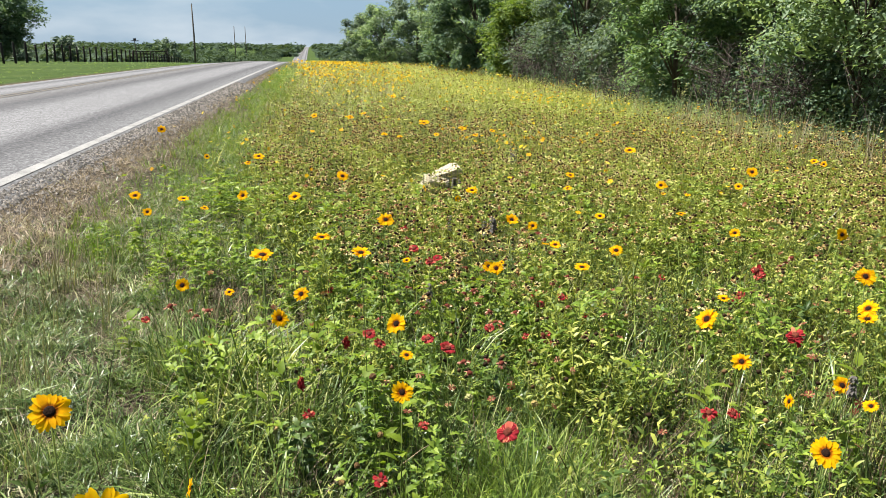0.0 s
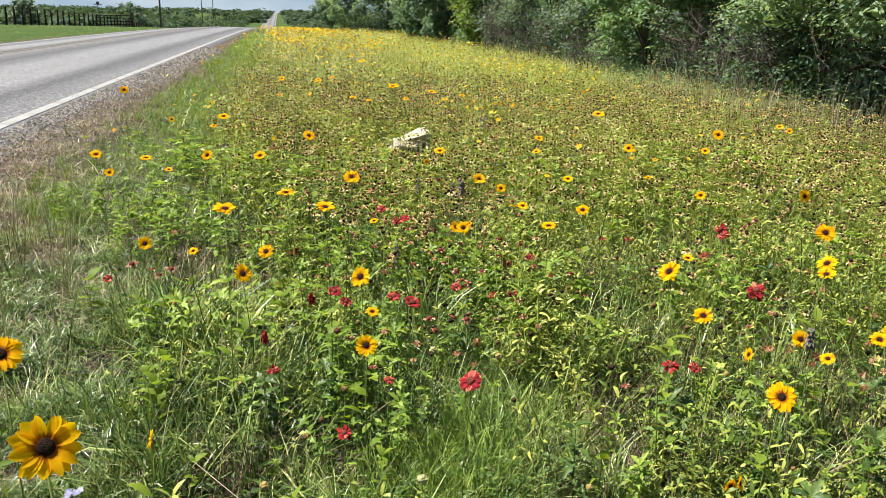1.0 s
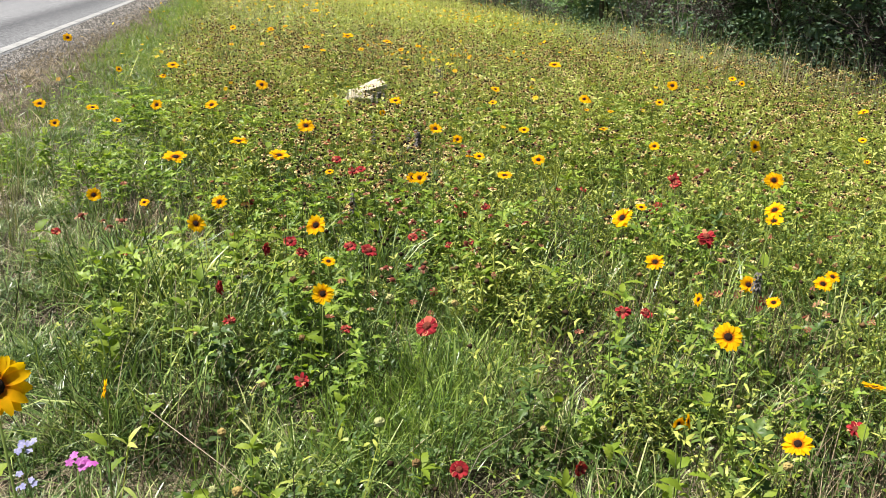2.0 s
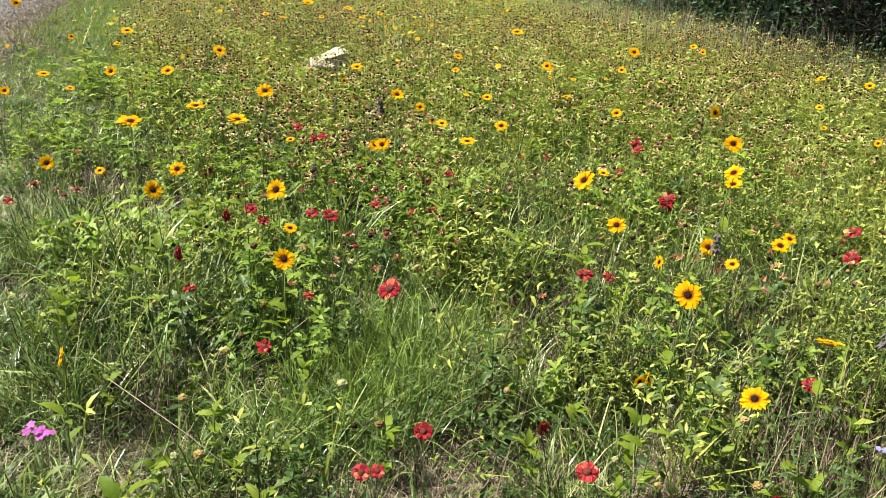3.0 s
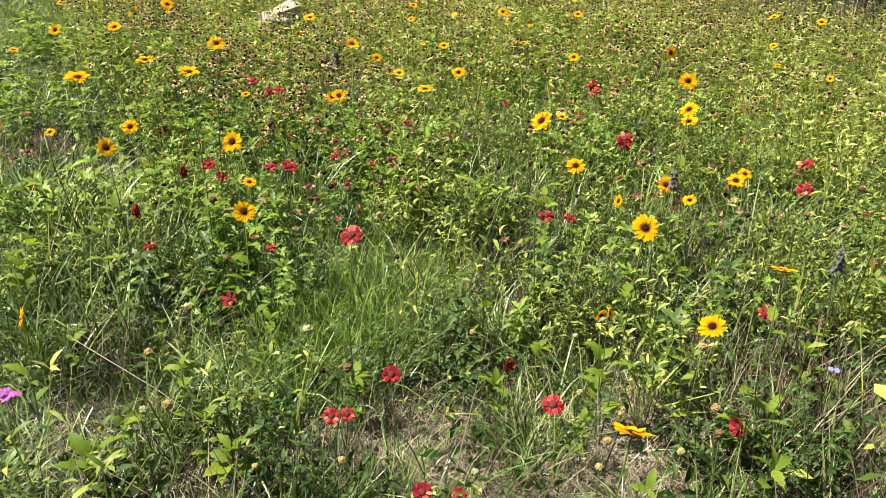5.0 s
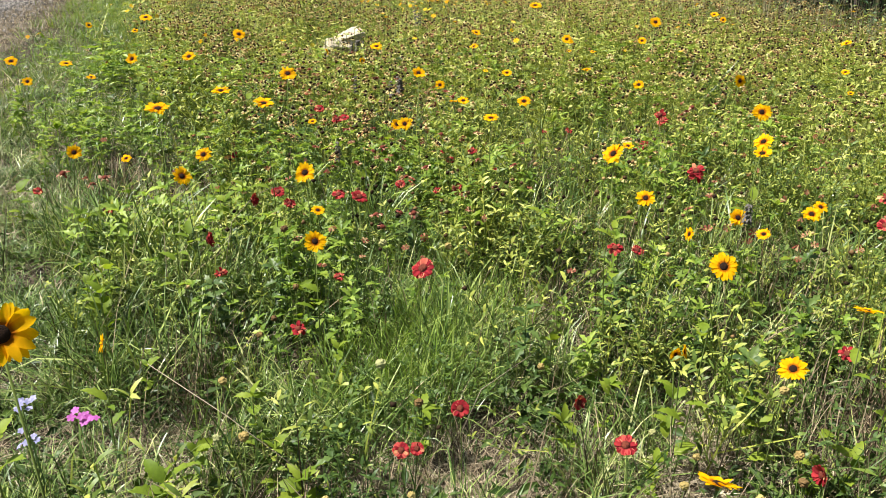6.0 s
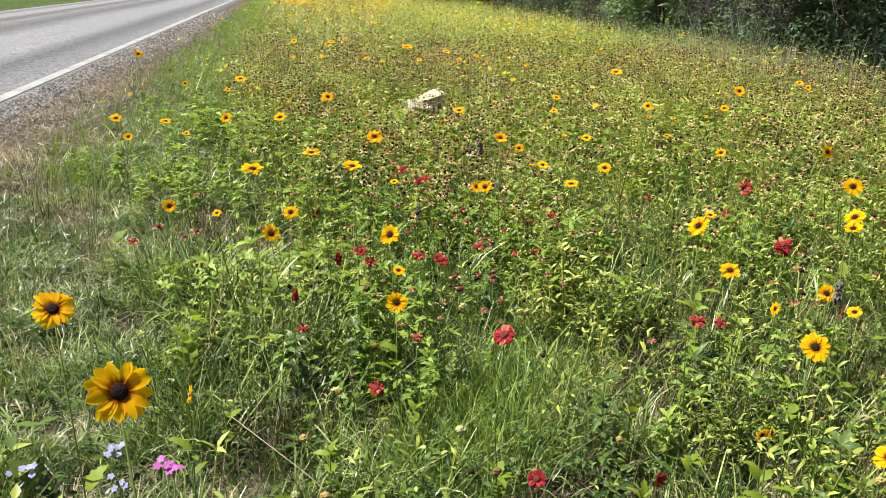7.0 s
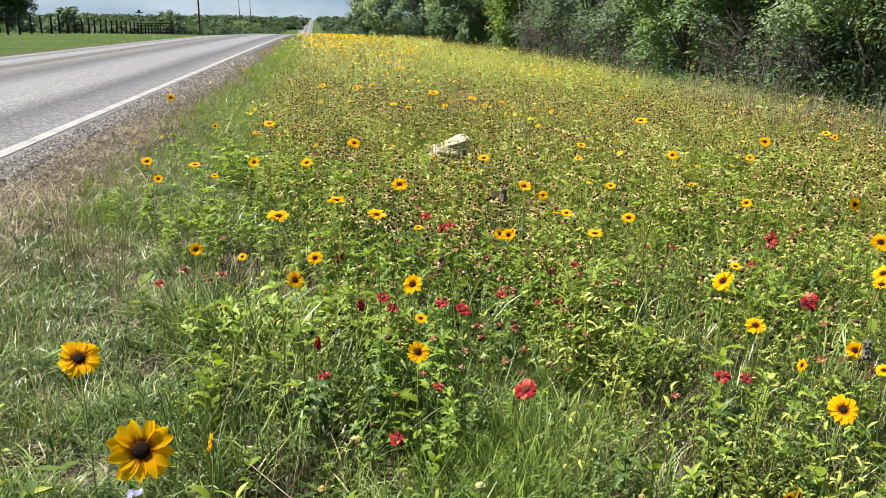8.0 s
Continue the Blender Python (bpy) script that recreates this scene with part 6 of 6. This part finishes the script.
# wild sunflowers, blanket flowers, spent blooms and leafy weeds: x, y, height of the head, width, way it faces
sunflower(1.812, 2.486, 0.420, 0.070, "f")
sunflower(2.000, 2.032, 0.509, 0.070, "f")
sunflower(1.924, 2.942, 0.016, 0.048, "s")
sunflower(2.098, 3.580, 0.180, 0.064, "f")
sunflower(2.154, 4.028, 0.115, 0.064, "f")
sunflower(1.695, 4.395, 0.057, 0.064, "f")
sunflower(1.863, 4.453, 0.005, 0.046, "u")
sunflower(1.356, 5.295, 0.255, 0.064, "f")
sunflower(1.280, 5.917, 0.053, 0.064, "f")
sunflower(1.111, 7.489, 0.364, 0.076, "f")
sunflower(1.574, 5.328, 0.230, 0.064, "u")
sunflower(1.539, 6.311, -0.007, 0.058, "u")
sunflower(1.856, 5.361, 0.233, 0.064, "f")
sunflower(2.124, 4.884, 0.307, 0.064, "f")
sunflower(1.907, 5.890, 0.361, 0.072, "u")
sunflower(1.660, 8.202, 0.009, 0.064, "u")
sunflower(1.260, 8.750, -0.001, 0.064, "f")
sunflower(2.344, 5.088, 0.364, 0.065, "f")
sunflower(2.061, 3.548, 0.382, 0.075, "u")
sunflower(2.229, 3.768, 0.377, 0.064, "u")
sunflower(2.337, 3.527, 0.384, 0.065, "u")
sunflower(2.457, 4.073, 0.363, 0.064, "f")
sunflower(2.409, 3.251, 0.263, 0.064, "f")
sunflower(2.484, 3.677, 0.006, 0.050, "u")
sunflower(2.416, 3.188, 0.100, 0.064, "f")
sunflower(2.926, 4.349, 0.092, 0.064, "f")
sunflower(2.971, 4.690, 0.006, 0.061, "f")
sunflower(2.992, 4.377, 0.285, 0.064, "f")
sunflower(3.414, 5.561, -0.009, 0.064, "f")
sunflower(2.943, 4.956, 0.306, 0.064, "u")
sunflower(3.131, 7.978, 0.354, 0.115, "u")
sunflower(2.228, 8.996, 0.337, 0.071, "f")
sunflower(2.204, 9.511, 0.143, 0.064, "u")
sunflower(3.313, 4.807, 0.067, 0.064, "u")
sunflower(3.185, 4.057, 0.167, 0.064, "u")
sunflower(3.380, 4.223, 0.183, 0.064, "f")
sunflower(3.769, 5.462, 0.058, 0.064, "u")
sunflower(4.071, 5.367, 0.240, 0.064, "f")
sunflower(4.291, 5.813, 0.162, 0.064, "u")
sunflower(4.381, 5.739, -0.000, 0.064, "u")
sunflower(4.154, 6.035, 0.348, 0.087, "u")
sunflower(3.774, 6.028, 0.201, 0.064, "u")
sunflower(3.759, 6.021, 0.120, 0.064, "u")
sunflower(4.372, 4.980, 0.365, 0.064, "f")
sunflower(4.814, 5.872, 0.134, 0.064, "f")
sunflower(4.302, 4.963, 0.059, 0.064, "f")
sunflower(4.491, 4.406, 0.172, 0.064, "s")
sunflower(5.569, 6.257, 0.228, 0.064, "u")
sunflower(6.472, 7.450, 0.028, 0.064, "f")
sunflower(3.144, 3.027, 0.317, 0.064, "f")
sunflower(3.794, 4.111, 0.001, 0.052, "u")
sunflower(3.362, 3.218, 0.117, 0.064, "f")
sunflower(3.125, 2.514, 0.234, 0.064, "f")
sunflower(3.797, 3.334, 0.312, 0.064, "f")
sunflower(3.795, 3.299, 0.193, 0.064, "u")
sunflower(3.709, 3.194, 0.263, 0.064, "f")
sunflower(3.710, 3.256, 0.008, 0.063, "f")
sunflower(3.496, 3.182, 0.006, 0.045, "s")
sunflower(3.689, 3.105, 0.014, 0.050, "u")
sunflower(3.105, 2.574, 0.014, 0.036, "s")
sunflower(3.324, 7.276, 0.374, 0.069, "u")
sunflower(3.592, 8.099, 0.237, 0.064, "u")
sunflower(3.861, 8.635, 0.217, 0.064, "u")
sunflower(2.774, 7.723, 0.288, 0.064, "u")
sunflower(2.950, 8.201, 0.219, 0.064, "u")
sunflower(2.536, 8.360, 0.373, 0.065, "u")
sunflower(3.350, 8.731, 0.178, 0.064, "u")
sunflower(3.059, 4.807, -0.009, 0.032, "u")
sunflower(2.623, 4.874, -0.001, 0.047, "u")
sunflower(2.971, 6.807, 0.004, 0.056, "s")
sunflower(3.132, 6.374, 0.005, 0.052, "s")
sunflower(3.217, 11.509, 0.369, 0.087, "u")
sunflower(2.724, 9.506, 0.318, 0.064, "u")
sunflower(4.695, 6.300, 0.007, 0.048, "u")
sunflower(3.254, 2.425, 0.035, 0.064, "f")
sunflower(2.797, 2.024, 0.169, 0.068, "b")
sunflower(3.471, 2.486, 0.102, 0.064, "b")
sunflower(3.087, 2.578, 0.008, 0.035, "s")
sunflower(3.908, 3.177, 0.028, 0.064, "f")
sunflower(4.010, 3.257, 0.013, 0.055, "u")
sunflower(5.713, 5.118, 0.027, 0.059, "u")
sunflower(5.569, 4.994, 0.213, 0.064, "u")
sunflower(5.748, 4.823, 0.202, 0.064, "f")
sunflower(5.337, 4.282, 0.028, 0.043, "f")
sunflower(5.354, 4.662, 0.016, 0.040, "u")
sunflower(4.326, 10.098, 0.020, 0.036, "f")
sunflower(4.598, 9.505, 0.020, 0.042, "u")
sunflower(5.031, 9.770, 0.020, 0.048, "b")
sunflower(5.399, 10.060, 0.020, 0.036, "f")
sunflower(4.519, 6.302, 0.020, 0.042, "u")
sunflower(3.328, 5.011, 0.020, 0.048, "b")
sunflower(4.510, 7.357, 0.020, 0.036, "f")
red_daisy(2.153, 3.317, 0.082, 0.046, "s")
red_daisy(2.175, 3.511, -0.100, 0.038, "u")
red_daisy(2.286, 3.665, 0.064, 0.046, "s")
red_daisy(2.378, 3.863, 0.015, 0.046, "f")
red_daisy(2.430, 4.079, -0.104, 0.046, "f")
red_daisy(2.574, 3.833, -0.003, 0.046, "f")
red_daisy(2.554, 3.313, 0.163, 0.046, "f")
red_daisy(2.595, 2.792, 0.173, 0.048, "f")
red_daisy(2.500, 3.397, -0.101, 0.036, "u")
red_daisy(3.171, 4.630, -0.111, 0.046, "f")
red_daisy(3.146, 4.457, -0.107, 0.044, "f")
red_daisy(3.180, 4.265, -0.016, 0.046, "f")
red_daisy(2.867, 4.189, -0.104, 0.040, "f")
red_daisy(2.986, 4.084, -0.106, 0.032, "u")
red_daisy(3.084, 4.136, -0.118, 0.036, "f")
red_daisy(3.159, 4.061, -0.110, 0.035, "u")
red_daisy(2.716, 5.826, -0.063, 0.046, "u")
red_daisy(2.647, 4.798, 0.071, 0.046, "f")
red_daisy(2.669, 4.428, 0.109, 0.046, "u")
red_daisy(2.751, 4.771, 0.030, 0.046, "f")
red_daisy(3.786, 3.887, 0.178, 0.049, "u")
red_daisy(4.027, 4.414, -0.113, 0.045, "f")
red_daisy(3.537, 3.249, 0.172, 0.053, "u")
red_daisy(3.417, 3.326, -0.096, 0.040, "f")
red_daisy(3.247, 3.160, -0.002, 0.046, "u")
red_daisy(2.350, 3.095, -0.092, 0.041, "u")
red_daisy(1.530, 4.480, -0.106, 0.036, "f")
red_daisy(1.810, 4.203, -0.105, 0.044, "u")
red_daisy(3.715, 4.783, -0.102, 0.039, "u")
red_daisy(3.836, 4.769, -0.102, 0.036, "f")
red_daisy(2.267, 4.802, -0.111, 0.033, "f")
red_daisy(2.921, 4.231, -0.103, 0.031, "u")
red_daisy(3.292, 4.300, -0.109, 0.033, "u")
red_daisy(2.926, 2.470, -0.115, 0.045, "f")
red_daisy(2.491, 2.575, -0.113, 0.035, "f")
red_daisy(2.522, 2.570, -0.112, 0.030, "f")
red_daisy(2.649, 2.693, -0.122, 0.040, "f")
red_daisy(2.897, 2.630, -0.109, 0.035, "s")
red_daisy(3.237, 2.280, -0.109, 0.044, "s")
red_daisy(3.602, 2.638, -0.107, 0.043, "u")
red_daisy(2.591, 2.309, -0.112, 0.035, "f")
red_daisy(2.650, 2.283, -0.112, 0.027, "f")
red_daisy(3.949, 2.959, 0.147, 0.046, "u")
red_daisy(3.943, 2.935, 0.076, 0.046, "f")
red_daisy(3.868, 3.998, 0.123, 0.046, "u")
red_daisy(4.100, 4.510, -0.121, 0.041, "f")
red_daisy(3.560, 3.281, 0.145, 0.046, "u")
spent_head(2.165, 2.771, -0.016, 0.022, "f")
spent_head(2.198, 2.451, 0.065, 0.022, "f")
spent_head(2.143, 2.711, -0.109, 0.022, "f")
spent_head(2.259, 3.219, -0.160, 0.022, "f")
spent_head(2.452, 2.556, 0.102, 0.025, "f")
spent_head(2.522, 2.551, 0.008, 0.022, "f")
spent_head(2.491, 2.490, -0.155, 0.020, "f")
spent_head(2.332, 2.527, -0.157, 0.017, "f")
spent_head(2.909, 2.863, -0.157, 0.021, "f")
spent_head(2.368, 3.297, -0.070, 0.022, "f")
spent_head(3.119, 2.227, -0.001, 0.022, "f")
spent_head(3.113, 2.199, -0.036, 0.022, "f")
spent_head(2.946, 2.294, -0.080, 0.022, "f")
spent_head(3.118, 2.296, -0.150, 0.020, "f")
spent_head(3.173, 2.348, 0.046, 0.022, "f")
spent_head(2.944, 2.308, -0.150, 0.019, "f")
spent_head(2.350, 3.306, 0.097, 0.024, "f")
spent_head(2.750, 3.131, 0.073, 0.022, "f")
spent_head(3.074, 2.442, -0.152, 0.020, "f")
spent_head(3.317, 2.592, -0.153, 0.020, "f")
spent_head(3.140, 2.763, -0.155, 0.017, "f")
spent_head(2.303, 3.302, -0.160, 0.021, "f")
spent_head(2.718, 2.373, -0.152, 0.018, "f")
spent_head(2.579, 3.135, 0.099, 0.026, "f")
spent_head(3.032, 2.543, -0.153, 0.018, "f")
broadleaf_weed(2.024, 2.743, -0.220, 0.190)
broadleaf_weed(2.090, 2.834, -0.220, 0.100)
broadleaf_weed(2.302, 2.674, -0.220, 0.160)
broadleaf_weed(2.221, 2.895, -0.140, 0.120)
broadleaf_weed(1.981, 3.151, -0.170, 0.085)
broadleaf_weed(1.845, 3.511, -0.120, 0.120)
broadleaf_weed(2.254, 2.770, -0.200, 0.100)
broadleaf_weed(2.445, 3.087, -0.160, 0.110)
broadleaf_weed(2.592, 2.797, -0.180, 0.110)
broadleaf_weed(2.384, 3.386, -0.120, 0.120)
broadleaf_weed(3.027, 2.732, -0.150, 0.088)
broadleaf_weed(2.892, 2.688, -0.200, 0.120)
broadleaf_weed(3.020, 2.502, -0.200, 0.088)
broadleaf_weed(3.297, 2.590, -0.140, 0.096)
broadleaf_weed(3.389, 2.363, -0.160, 0.104)
broadleaf_weed(3.251, 2.194, -0.150, 0.120)
broadleaf_weed(3.035, 2.271, -0.200, 0.104)
broadleaf_weed(2.978, 2.966, -0.150, 0.088)
broadleaf_weed(3.340, 2.401, -0.200, 0.096)
broadleaf_weed(3.455, 2.645, -0.090, 0.070)
broadleaf_weed(3.625, 2.511, -0.100, 0.104)
broadleaf_weed(1.959, 3.346, -0.248, 0.100)
broadleaf_weed(1.803, 3.594, -0.124, 0.108)
broadleaf_weed(1.846, 3.683, -0.124, 0.130)
broadleaf_weed(1.743, 4.200, -0.125, 0.132)
broadleaf_weed(2.750, 4.381, -0.123, 0.140)
broadleaf_weed(3.050, 4.363, -0.122, 0.141)
broadleaf_weed(3.285, 3.772, -0.120, 0.142)
broadleaf_weed(1.663, 6.052, -0.128, 0.150)
broadleaf_weed(1.708, 7.104, -0.128, 0.150)
broadleaf_weed(1.877, 5.769, -0.127, 0.150)
broadleaf_weed(2.185, 4.344, -0.124, 0.136)
broadleaf_weed(2.486, 6.090, -0.126, 0.150)
broadleaf_weed(3.039, 3.793, -0.121, 0.119)
broadleaf_weed(1.527, 7.601, -0.079, 0.150)
broadleaf_weed(1.891, 6.449, -0.078, 0.150)
broadleaf_weed(1.457, 5.450, -0.078, 0.150)
broadleaf_weed(1.566, 5.692, -0.078, 0.150)
broadleaf_weed(1.480, 4.398, -0.078, 0.144)
broadleaf_weed(1.657, 7.588, -0.079, 0.150)
broadleaf_weed(2.205, 4.078, -0.074, 0.128)
broadleaf_weed(2.934, 4.744, -0.074, 0.150)
broadleaf_weed(2.480, 4.996, -0.075, 0.150)
broadleaf_weed(3.220, 4.909, -0.073, 0.150)
broadleaf_weed(3.776, 4.844, -0.072, 0.150)
